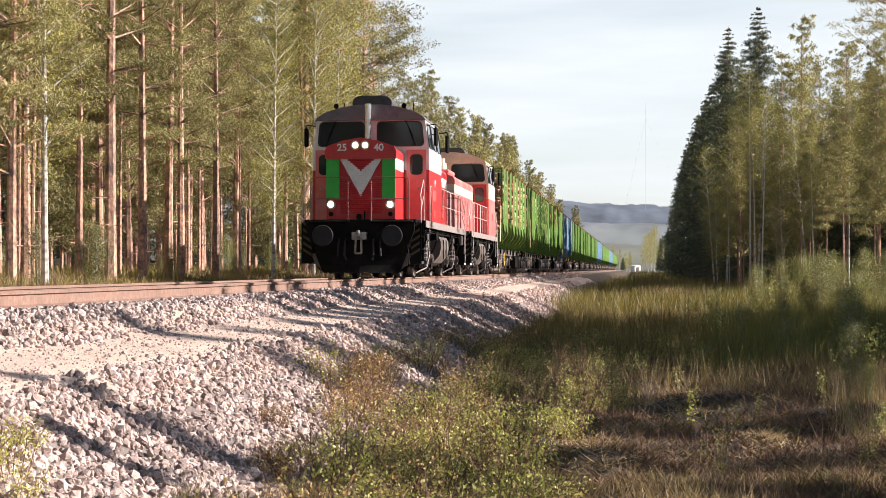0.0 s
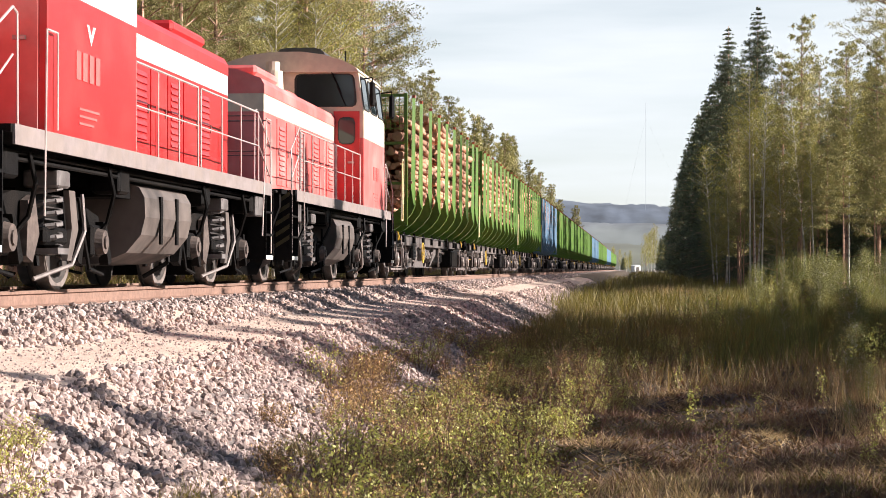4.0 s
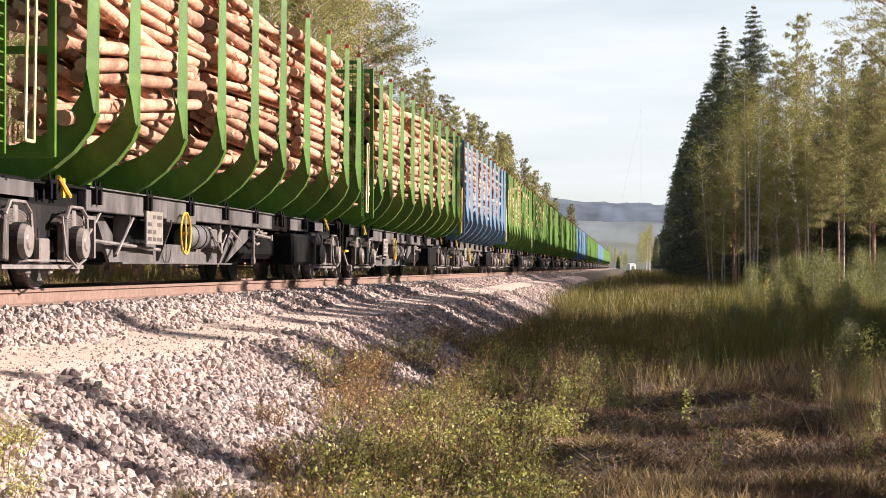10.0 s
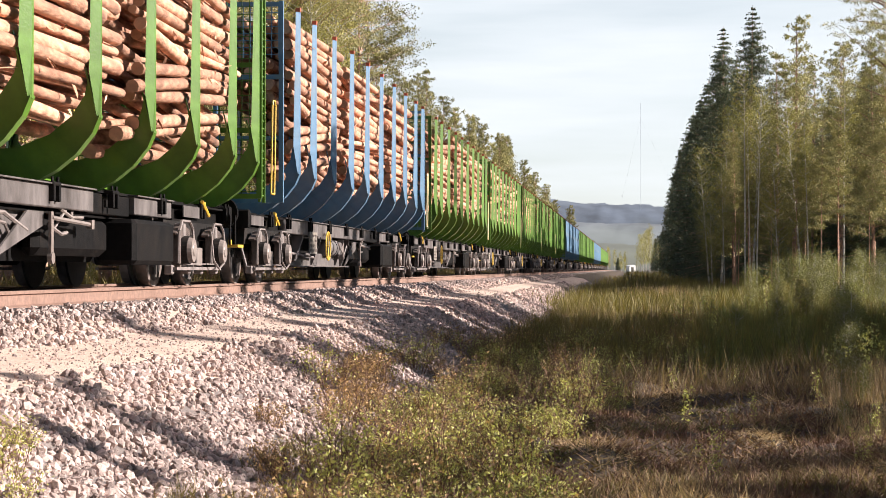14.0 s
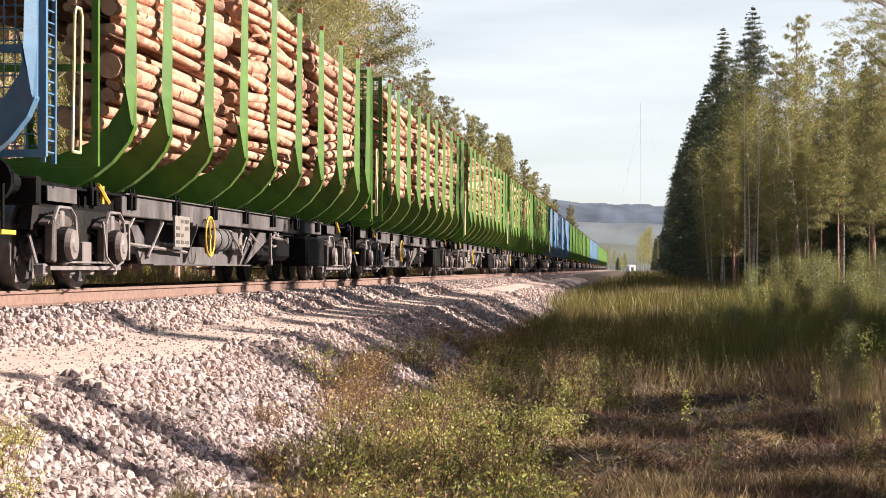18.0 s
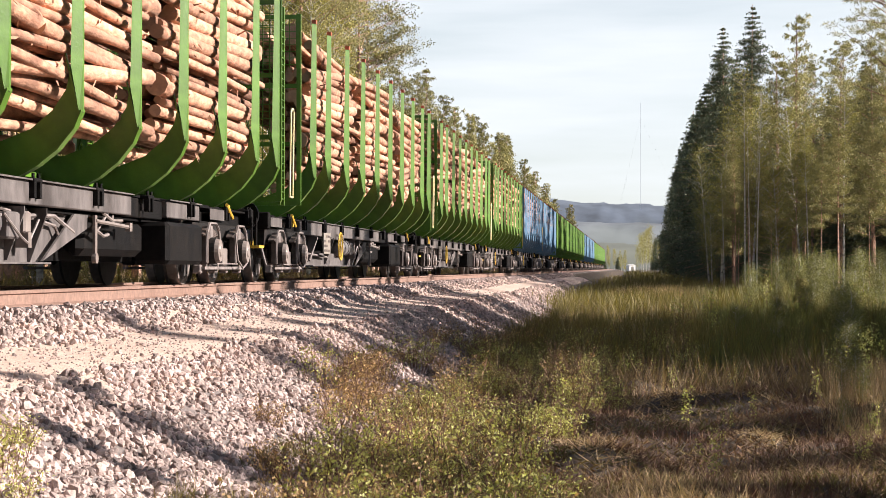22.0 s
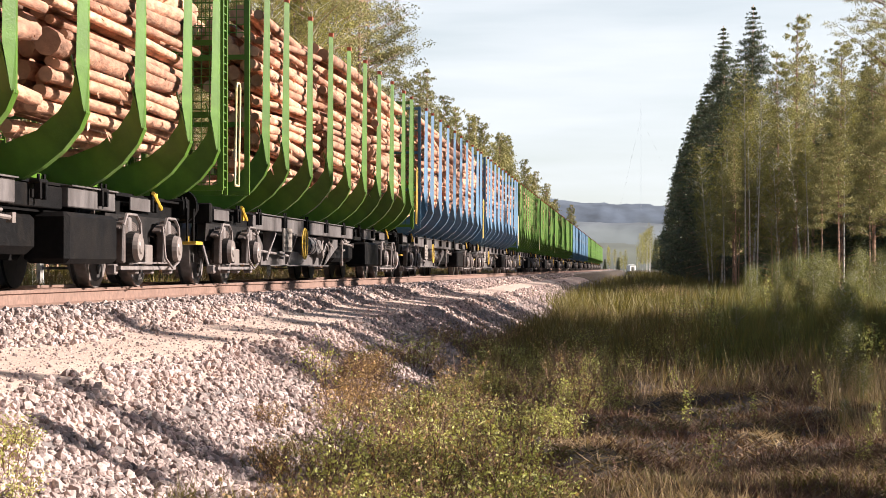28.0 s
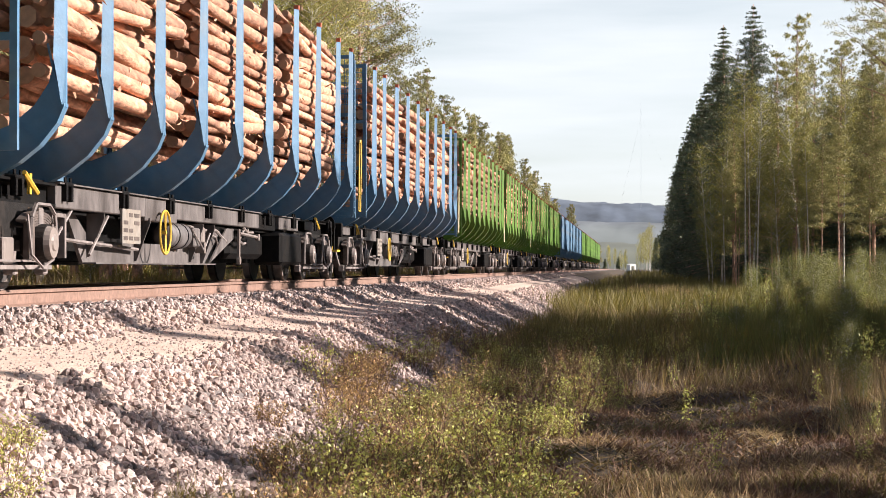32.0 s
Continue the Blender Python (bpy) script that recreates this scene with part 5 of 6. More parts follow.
    label = {"pine": "Scots pine with a reddish trunk and grey-green needles", "spruce": "dark green Norway spruce with branches close to the ground",
             "birch": "slender birch with pale bark and fresh spring leaves"}[kind]
    ob = new("young_" * slim + kind + "_tree")
    if slim:
        label = "slender young pine with a bare thin trunk" if h > 4 else "bushy young pine among the meadow scrub"
    tagged(ob, label, "tree", "slender young pines" if slim else {"pine": "pines of the forest", "spruce": "spruces of the forest", "birch": "birches of the forest"}[kind])
    part("trunk", wood, M_BIRCHBARK if kind == "birch" else M_PINEBARK, ob, "pale birch trunk with dark marks" if kind == "birch" else "")
    part("crown", np_mesh("crown", v, f, {"pine": M_PINE, "spruce": M_SPRUCE, "birch": M_BIRCHLEAF if h > 4 else M_SAPLING}[kind]), None, ob)
    return ob


TREES = {}
SPECS = {"tall_pine": ("pine", 17.5, 4.2, 0.145, 2.1), "tall_pine_b": ("pine", 18.5, 4.4, 0.16, 2.8), "mid_pine": ("pine", 13.0, 3.0, 0.13, 2.0), "mid_pine_b": ("pine", 12.0, 2.0, 0.12, 1.9),
         "low_pine": ("pine", 7.0, 1.0, 0.08, 1.3), "tall_spruce": ("spruce", 19.0, 1.0, 0.20, 3.1), "mid_spruce": ("spruce", 15.0, 0.5, 0.16, 3.1), "low_spruce": ("spruce", 6.0, 0.3, 0.08, 1.3),
         "birch": ("birch", 9.5, 2.0, 0.065, 1.3), "birch_b": ("birch", 7.0, 1.2, 0.05, 1.1), "slim_pine": ("pine", 13.5, 5.2, 0.065, 1.15), "open_pine": ("pine", 9.5, 6.2, 0.09, 1.3), "thin_birch": ("birch", 11.0, 6.5, 0.055, 0.9), "baby_pine": ("pine", 2.8, 0.25, 0.03, 0.75), "sapling": ("birch", 2.6, 0.3, 0.02, 0.55)}


def plant(name, x, y, scale=1.0, turn=None, seed=[0]):
    """Sets a tree of that sort on the ground at x, y."""
    seed[0] += 1
    rz = (seed[0] * 137.5) % 360 if turn is None else turn
    m = pose(x, y, ground_z(x, y) - 0.06, 0, 0, rz) @ Matrix.Scale(scale, 4)
    spec = SPECS[name]
    coarse = 2 if y > 150 or y < 8 or x < -24 or x > 0.14 * y + 3 else 1 if y > 78 or x < -17 else 0
    if coarse:
        name += " far" * coarse
    if name not in TREES:
        TREES[name] = build_tree(*spec[:3], len(TREES) + 11, *spec[3:], coarse, spec[0] == "pine" and (spec[3] < 0.1 and spec[2] > 4 or spec[1] < 4))
        TREES[name].matrix_basis = m
        return TREES[name]
    ob = TREES[name]
    got = copy_thing(ob, Matrix.Identity(4))
    got.matrix_basis = m
    return got


def at_px(px, lat):
    """y of the place at x = lat that stands at the bearing of a column of the view."""
    ang = radians(5.80) - math.atan((px - 784) / 3330)
    return -lat / math.tan(ang)


rt = random.Random(5)
# the forest edge across the track: named trunks first, then the wood behind
for px, lat, name, sc in ((80, -12.2, "birch", 1.15), (195, -12.6, "tall_pine", 1.05), (252, -13.0, "tall_pine", 0.9), (298, -13.6, "tall_pine_b", 0.85), (320, -12.8, "tall_pine", 0.8), (382, -13.2, "tall_pine", 0.85),
                          (484, -12.4, "birch", 1.1), (45, -13.4, "tall_pine", 0.8), (140, -14.4, "tall_pine", 0.75), (640, -13.4, "tall_pine_b", 0.95), (668, -14.0, "tall_pine_b", 0.92),
                          (555, -13.0, "birch", 1.3), (585, -13.4, "birch", 1.35), (605, -14.2, "tall_pine_b", 0.9), (20, -12.8, "mid_pine", 0.9), (-30, -12.8, "tall_pine", 0.9)):
    plant(name, lat, at_px(px, lat), sc)
y = 30.0
while y < 105:
    for _ in range(2 + (y < 70)):
        x = -13.2 - abs(rt.gauss(0, 1)) * 9
        if x > -0.40 * y - 6:
            plant(rt.choice(["tall_pine", "tall_pine_b", "mid_pine", "mid_pine", "mid_pine_b", "low_pine", "low_pine"] ), x, y + rt.uniform(-1.5, 1.5), rt.uniform(0.85, 1.1))
    y += 1.7
while y < 460:
    for _ in range(2):
        x = -12.6 - abs(rt.gauss(0, 1)) * 4
        plant(rt.choice(["mid_pine", "mid_pine", "mid_pine_b", "mid_pine_b", "low_pine"]), x, y + rt.uniform(-2, 2), rt.uniform(0.92, 1.14))
    y += 2.7 + y * 0.015
# deeper wood, closing the view between the trunks
for _ in range(30):
    y = rt.uniform(60, 190)
    x = -rt.uniform(24, 24 + 0.22 * y)
    plant(rt.choice(["mid_pine", "tall_pine_b", "low_spruce", "mid_spruce", "mid_spruce"]), x, y, rt.uniform(0.9, 1.1))
# the forest beyond the meadow
for x, y, name, sc in ((8.2, 128, "tall_spruce", 1.0), (6.8, 135, "tall_spruce", 0.98), (6.7, 160, "mid_spruce", 1.14), (6.8, 180, "mid_spruce", 1.16), (6.7, 200, "mid_spruce", 1.18), (7.1, 240, "mid_spruce", 1.12),
                       (8.0, 320, "mid_spruce", 1.08), (7.5, 280, "mid_spruce", 1.1), (7.0, 220, "mid_spruce", 1.1), (7.4, 146, "mid_spruce", 1.15), (8.2, 150, "mid_spruce", 1.2), (8.4, 172, "mid_spruce", 1.2), (7.6, 190, "mid_spruce", 1.16), (7.4, 212, "mid_spruce", 1.15), (7.2, 232, "mid_spruce", 1.1), (7.0, 260, "mid_spruce", 1.1), (7.7, 300, "mid_spruce", 1.1), (8.4, 350, "mid_spruce", 1.0), (9.9, 115, "mid_pine", 1.27), (8.5, 110, "mid_pine_b", 1.12),
                       (6.9, 107, "birch", 1.2), (11.0, 100, "mid_pine", 1.0), (12.2, 96, "mid_pine_b", 1.02), (8.7, 61, "tall_pine_b", 0.86), (11.6, 84, "mid_pine", 0.95), (7.6, 118, "mid_pine_b", 1.0),
                       (9.4, 104, "birch", 1.05), (5.6, 116, "birch", 1.15), (6.2, 113, "mid_pine_b", 0.85), (5.1, 121, "birch", 0.95), (4.9, 112, "birch_b", 0.8), (5.4, 108, "thin_birch", 0.7), (7.7, 98, "birch_b", 1.0), (13.0, 88, "tall_pine", 0.72), (12.4, 112, "tall_pine", 0.8)):
    plant(name, x, y, sc)
for _ in range(52):
    y = rt.uniform(92, 330)
    x = 8.5 + 0.018 * y + abs(rt.gauss(0, 1)) * 6
    plant(rt.choice(["mid_spruce", "mid_spruce", "mid_pine", "mid_pine_b", "tall_pine", "low_spruce", "birch"]), x, y, rt.uniform(0.8, 1.0))
# trees that stand beside the camera's side of the line and throw their shade over the bank
shade = [(18.6, 22, "mid_pine_b", 1.0), (19.4, 27.5, "mid_pine_b", 1.0), (18.2, 32, "mid_pine_b", 0.95), (19.0, 39, "mid_pine_b", 1.0), (18.4, 46, "mid_pine_b", 1.0), (19.2, 54, "mid_pine_b", 1.0), (19.8, 24.8, "mid_pine_b", 0.95), (19.0, 30.0, "mid_pine_b", 1.0)]
for i in [k for k in range(24) if (k % 2 and k > 1) or k > 9]:
    shade.append((17 + 3.5 * (i % 4), 72 + 5.5 * i, "mid_spruce", 1.05))
shade += [(9.5, 14.4, "low_pine", 0.7), (9.8, 17.4, "low_pine", 0.85)]
for i in (0, 3, 6):
    shade.append((8.6 + 0.7 * (i % 3), 20.0 + 1.3 * i, ("low_spruce", "low_pine")[i % 2], 0.72))
for i in range(13):
    shade.append((9.2 + 0.9 * (i % 3), 30.0 + 2.0 * i, "mid_spruce", 0.58 + 0.06 * (i % 4)))
shade += [(3.2, 13.3, "low_spruce", 0.8), (3.7, 11.7, "low_pine", 0.6), (15.0, 29.0, "open_pine", 1.1), (14.6, 37.0, "open_pine", 1.1), (15.2, 23.6, "open_pine", 1.05), (14.7, 26.4, "open_pine", 1.0), (15.6, 33.0, "open_pine", 1.1), (14.2, 31.2, "open_pine", 0.95)]
for x, y, name, sc in shade:
    plant(name, x, y, sc)
# trees added right of the view to shade the wood beyond the meadow
for i in range(26):
    y = 100 + 2.6 * i + rt.uniform(-1, 1)
    plant(rt.choice(["mid_pine", "mid_pine_b", "mid_spruce", "tall_pine"]), 0.13 * y + 2.0 + rt.uniform(0, 9), y, rt.uniform(0.85, 1.05))
# trees added unseen along both track sides behind the camera, to block low skylight
for i in range(56):
    y = rt.uniform(-95, 4)
    x = rt.uniform(9, 34) if i % 2 else -rt.uniform(13, 38)
    plant(rt.choice(["mid_pine", "mid_pine_b", "mid_spruce", "mid_spruce", "tall_pine"]), x, y, rt.uniform(0.9, 1.1))
for i in range(16):
    plant(rt.choice(["mid_pine", "mid_spruce"]), -12 + 1.7 * i, rt.uniform(-230, -150), 1.1)
for x, y in ((5.7, 102), (6.0, 105), (6.3, 100), (9.2, 92), (9.8, 90), (10.3, 94), (8.4, 97), (7.4, 99), (11.0, 88)):
    plant("slim_pine", x, y, 0.58 + 0.12 * (x % 1))
# saplings and willow scrub along the meadow
for _ in range(30):
    y = rt.uniform(44, 120)
    x = y * 0.13 * rt.uniform(0.45, 1.05)
    if x > 2.5:
        plant(rt.choice(["sapling", "sapling", "baby_pine"]), x, y, rt.uniform(0.3, 0.75))
for _ in range(16):
    y = rt.uniform(62, 92)
    plant("sapling", y * rt.uniform(0.088, 0.136), y, rt.uniform(0.4, 0.95))
for x, y in ((5.9, 97), (6.25, 98.5), (6.5, 97.5), (9.0, 96), (10.6, 95)):
    plant("thin_birch", x, y, 0.8 + 0.3 * (x % 1))
for _ in range(48):
    y = rt.uniform(33, 95)
    plant("slim_pine", -13.2 - abs(rt.gauss(0, 1)) * 5, y, rt.uniform(0.75, 1.1))
for _ in range(40):
    y = rt.uniform(34, 100)
    plant("sapling", -11.8 - rt.uniform(0, 8), y, rt.uniform(0.25, 0.6))


for x, y, sc in ((2.9, 25.5, 0.30), (2.5, 22.6, 0.26), (2.75, 23.4, 0.22), (2.2, 19.6, 0.18), (2.6, 21.4, 0.2), (3.2, 28, 0.3), (1.2, 30, 0.2), (3.5, 31, 0.36), (2.6, 33, 0.3), (3.3, 29.5, 0.4), (3.7, 32, 0.45), (3.9, 34.5, 0.5), (2.0, 36, 0.35), (4.2, 38, 0.5), (3.1, 40, 0.45)):
    plant("sapling", x, y, sc)


# ---- far distance ----
def build_hills():
    # each ridge's base colour takes in the haze, bluest on the farthest
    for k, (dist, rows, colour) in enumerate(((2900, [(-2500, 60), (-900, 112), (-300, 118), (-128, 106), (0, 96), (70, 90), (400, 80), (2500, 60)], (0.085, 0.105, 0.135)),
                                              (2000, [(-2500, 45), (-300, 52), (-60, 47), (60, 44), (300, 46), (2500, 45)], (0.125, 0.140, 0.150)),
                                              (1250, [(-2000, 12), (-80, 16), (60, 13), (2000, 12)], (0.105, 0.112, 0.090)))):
        m = mat("hazed_forest", colour, 0.95, 0, 0.35, 0.03, 0, 1, (colour[0] * 1.7, colour[1] * 1.7, colour[2] * 1.5), 0.7, 0.009, stretch=(1, 0.3, 1.5))
        xs = np.linspace(-2400, 2400, 700)
        vs, fs = [], []
        depth = 9
        for j in range(depth):
            u = j / (depth - 1)
            for x in xs:
                z = lerp_table(x, rows)
                bumps = (noise.noise((x * 0.09, u * 9, k)) * 3 + noise.noise((x * 0.02, u * 3, k + 5)) * 6) * dist / 2900
                vs.append((x, dist - 500 * (1 - u) * dist / 2900, -6 + 8 * min(1, 4 * u) + (z * math.sin(u * math.pi / 2)) + bumps * u))
        w = len(xs)
        for j in range(depth - 1):
            for i in range(w - 1):
                fs.append((j * w + i, j * w + i + 1, (j + 1) * w + i + 1, (j + 1) * w + i))
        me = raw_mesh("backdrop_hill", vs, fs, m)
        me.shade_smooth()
        tagged(new("backdrop_hill", me), "wooded hills with the blue haze of distance in their colour", "hill", kind="structure")


build_hills()
M_MASTPAINT = mat("pale_mast_paint", (0.85, 0.85, 0.88), 0.5)
mast = new("radio_mast")
tagged(mast, "thin guyed lattice mast on a far hill", "mast")
mast.matrix_basis = pose(17, 2750, 70)
part("mast_column", Mesh().prism([(-0.12, -0.08), (0.12, -0.08), (0, 0.16)], 0, 172, "z"), M_MASTPAINT, mast)
for a in (0, 120, 240):
    part("guy_wire", Mesh().tube((0, 0, 150), (70 * math.cos(radians(a)), 70 * math.sin(radians(a)), 0), 0.03, n=4), M_GREY, mast)
hut = new("trackside_hut")
tagged(hut, "small white trackside hut with a dark doorway", "hut")
hut.matrix_basis = pose(1.2, 640, ground_z(1.2, 640) - 0.1, 0, 0, 38) @ Matrix.Scale(0.75, 4)
part("wall", Mesh().box(-1.7, 0, 0, -0.9, 2.5, 2.6).box(0.9, 0, 0, 1.7, 2.5, 2.6).box(-0.9, 0, 2.0, 0.9, 2.5, 2.6).box(-0.9, 2.3, 0, 0.9, 2.5, 2.0), M_WHITE, hut)
part("roof", Mesh().prism([(-1.9, 2.6), (1.9, 2.6), (0, 3.1)], -0.2, 2.7), M_WHITE, hut)
for x, y, sc in ((2.6, 430, 0.9), (3.4, 450, 1.0), (3.2, 480, 0.95), (4.2, 470, 1.05), (3.9, 420, 1.0), (2.2, 500, 0.7), (4.6, 440, 1.1), (4.4, 400, 1.05)):
    plant("birch", x, y, sc)
for _ in range(26):
    y = rt.uniform(430, 1000)
    plant(rt.choice(["mid_spruce", "mid_pine", "birch"]), 5 + (y - 380) * 0.012 + abs(rt.gauss(0, 1)) * 9, y, rt.uniform(0.7, 1.0))
for _ in range(30):
    y = rt.uniform(470, 1000)
    plant(rt.choice(["mid_spruce", "mid_pine", "birch"]), -14 - abs(rt.gauss(0, 1)) * 9, y, rt.uniform(0.7, 0.9))
for _ in range(14):
    y = rt.uniform(740, 950)
    plant(rt.choice(["birch", "birch_b", "low_spruce"]), rt.uniform(-11, -1), y, rt.uniform(0.7, 1.1))


# ---- ground cover ----
def ground_many(xs, ys):
    return np.array([ground_z(float(a), float(b)) for a, b in zip(xs, ys)])


def grass(name, label, n, xr, yr, length, width, material, seed, keep=0.35, scale=0.35, lean=0.35, fade=0.0):
    """Tufts of grass blades, gathered in patches."""
    rng = np.random.default_rng(seed)
    xs, ys = [], []
    while len(xs) < n // 14:
        u = rng.random()
        y = yr[0] * (yr[1] / yr[0]) ** u
        lo, hi = xr(y)
        x = rng.uniform(lo, hi)
        if fade and rng.random() > (y - yr[0]) / fade:
            continue
        if noise.noise((x * scale, y * scale * 0.6, seed * 3.3)) + rng.normal() * 0.22 > keep - 0.35:
            xs.append(x)
            ys.append(y)
    xs, ys = np.repeat(xs, 14), np.repeat(ys, 14)
    spread = width * 9
    z = np.repeat(ground_many(xs[::14], ys[::14]), 14)
    base = np.c_[xs + rng.normal(size=len(xs)) * spread, ys + rng.normal(size=len(xs)) * spread * 2, z - 0.02]
    d = np.c_[rng.normal(size=(len(xs), 2)) * lean, np.ones(len(xs))]
    d /= np.linalg.norm(d, axis=1)[:, None]
    v, f = blades(rng, base, d, rng.uniform(length[0], length[1], len(xs)), width)
    ob = new(name, np_mesh(name, v, f, material))
    tagged(ob, label, "grass", kind="stuff")


M_FRESH = mat("fresh_green_shoots", (0.185, 0.19, 0.055), 0.65, 0, 0.3, 0.6, trans=0.35, island=0.4)
M_PALESTRAW = mat("bleached_straw", (0.50, 0.36, 0.22), 0.8, 0, 0.25, 0.6, trans=0.3, island=0.35)
M_LITTER = mat("leaf_litter", (0.150, 0.086, 0.046), 0.85, 0, 0.3, 0.9, 0, 1, (0.10, 0.115, 0.03), 0.8, 0.7, trans=0.2, island=0.5)


def meadow(y):
    return max(-2.4, -2.2), min(9.0, 0.14 * y + 1.2)


grass("grass", "fresh green grass on the meadow", 50000, meadow, (25, 130), (0.22, 0.75), 0.015, M_GRASS, 1, 0.34, 0.5, fade=9)
grass("grass", "long green grass further along the meadow", 22000, lambda y: (-2.6, 0.06 * y + 3), (60, 300), (0.4, 0.9), 0.05, M_GRASS, 2, 0.25)
grass("dry_grass", "pale dry grass lying flat between hummocks", 15000, meadow, (10, 27), (0.10, 0.36), 0.009, M_STRAW, 3, 0.50, 0.8, 2.6)
grass("dry_grass", "bleached straw lying in strips on the meadow", 15000, meadow, (15, 27), (0.07, 0.24), 0.008, M_PALESTRAW, 13, 0.66, 1.1, 3.0)
grass("litter", "brown leaf litter and moss on the hummocks", 90000, meadow, (9, 32), (0.04, 0.13), 0.018, M_LITTER, 14, -0.6, 0.8, 1.6)
grass("dry_grass", "pale dry grass standing in the meadow", 18000, meadow, (22, 110), (0.25, 0.6), 0.012, M_STRAW, 4, 0.45, 0.3, 0.5)
grass("grass", "short green grass in the ditch", 22000, lambda y: (-2.6, 0.14 * y + 1.2), (8.5, 14), (0.06, 0.24), 0.006, M_GRASS, 5, 0.38, 0.9, 0.7)
grass("dry_grass", "short pale grass in the ditch", 26000, lambda y: (-2.2, 0.14 * y + 1.2), (8.5, 13.5), (0.08, 0.26), 0.007, M_PALESTRAW, 8, 0.36, 0.9, 0.9)
grass("dry_grass", "pale tufts of dry grass in the sunlit meadow", 3000, lambda y: (-0.6, 2.6), (80, 104), (0.3, 0.8), 0.03, M_PALESTRAW, 15, 0.45, 0.4, 0.5)
grass("dry_grass", "standing straw tufts with fresh shoots", 2600, lambda y: (0.105 * y, 0.14 * y), (18, 27), (0.2, 0.55), 0.008, M_PALESTRAW, 16, 0.3, 0.9, 0.35)
grass("grass", "tall fresh green shoots along the wood", 13000, lambda y: (0.04 * y, 0.135 * y + 0.6), (29, 85), (0.3, 0.95), 0.014, M_FRESH, 17, 0.2, 0.4, 0.3)
grass("twigs", "brown heather and twigs on the hummocks", 52000, meadow, (11, 34), (0.06, 0.24), 0.008, M_TWIG, 9, 0.18, 0.8, 0.9)
grass("dry_grass", "dry grass under the forest edge", 26000, lambda y: (-14.5, -10.6), (28, 200), (0.15, 0.5), 0.025, M_STRAW, 6, 0.35, 0.4, 0.7)
grass("grass", "green undergrowth below the pines", 26000, lambda y: (-22, -11), (30, 160), (0.15, 0.5), 0.035, M_MOSS, 7, 0.25, 0.3, 0.8)


def build_shrub(seed, h, leafy, dry):
    rnd, rng = random.Random(seed), np.random.default_rng(seed)
    tw = Mesh()
    cs = []
    for _ in range(13):
        a, r = rnd.uniform(0, 6.28), rnd.uniform(0, 0.16)
        p = Vector((r * math.cos(a), r * math.sin(a), -0.03))
        d = Vector((math.cos(a) * rnd.uniform(0.1, 0.7), math.sin(a) * rnd.uniform(0.1, 0.7), 1)).normalized()
        ln = h * rnd.uniform(0.55, 1.1)
        q = p + d * ln * 0.55
        e = q + (d + Vector((rnd.gauss(0, 0.25), rnd.gauss(0, 0.25), 0.1))).normalized() * ln * 0.45
        tw.tube(p, q, 0.0045, 0.003, n=4, caps=False).tube(q, e, 0.003, 0.0015, n=3, caps=False)
        for _k in range(6):
            f = rnd.uniform(0.2, 0.95)
            s = p.lerp(e, f)
            t = s + Vector((rnd.gauss(0, 0.09), rnd.gauss(0, 0.09), rnd.uniform(0.02, 0.16)))
            tw.tube(s, t, 0.002, 0.001, n=3, caps=False)
            for _j in range(int(7 * leafy)):
                cs.append(tuple(s.lerp(t, rnd.random()) + Vector((rnd.gauss(0, 0.022), rnd.gauss(0, 0.022), rnd.gauss(0, 0.022)))))
    ob = new("shrub")
    tagged(ob, "low shrub with brown twigs and small new green leaves" if not dry else "low heathery shrub with reddish brown dry twigs", "shrub", "shrubs beside the embankment")
    part("stem", tw, M_TWIG, ob)
    if cs:
        cs = np.array(cs)
        v, f = leaves(rng, cs, rng.uniform(0.009, 0.018, len(cs)))
        part("foliage", np_mesh("foliage", v, f, M_SHRUBLEAF if not dry else M_DRYLEAF), None, ob)
    return ob


M_SHRUBLEAF = mat("small_shrub_leaves", (0.50, 0.49, 0.16), 0.55, 0, 0.25, 3, rand=0.2, trans=0.4, island=0.4)
M_DRYLEAF = mat("dry_shrub_leaves", (0.46, 0.30, 0.14), 0.7, 0, 0.25, 3, rand=0.2, trans=0.3, island=0.4)
SHRUBS = [build_shrub(20 + i, (0.42, 0.55, 0.36, 0.48, 0.62)[i], (1.0, 0.8, 0.9, 1.0, 0.7)[i], i in (2, 4)) for i in range(5)]
rs = random.Random(8)
placed = 0
while placed < 240:
    y = 8.5 * (34 / 8.5) ** rs.random()
    x = rs.uniform(max(-2.95, -0.196 * y), max(-2.95, -0.196 * y) + 0.3 + 0.12 * y)
    if noise.noise((x * 0.7, y * 0.35, 2.2)) + rs.gauss(0, 0.25) < -0.05:
        continue
    k = rs.choice((2, 4, 2, 4, 1)) if x < max(-2.95, -0.196 * y) + 0.10 + 0.028 * y else rs.choice((0, 1, 3, 0, 3, 4))
    m = pose(x, y, ground_z(x, y), 0, 0, rs.uniform(0, 360)) @ Matrix.Scale(rs.uniform(0.6, 1.1), 4)
    if placed < 5:
        SHRUBS[placed].matrix_basis = m
    else:
        copy_thing(SHRUBS[k], Matrix.Identity(4)).matrix_basis = m
    placed += 1

for x, y, k, sc in ((-3.15, 9.3, 3, 0.75), (-3.0, 8.9, 0, 0.6), (-3.25, 9.9, 3, 0.5), (-2.55, 9.0, 1, 0.35), (-2.2, 9.4, 0, 0.4)):
    copy_thing(SHRUBS[k], Matrix.Identity(4)).matrix_basis = pose(x, y, ground_z(x, y) - 0.02, 0, 0, 90 * k) @ Matrix.Scale(sc, 4)



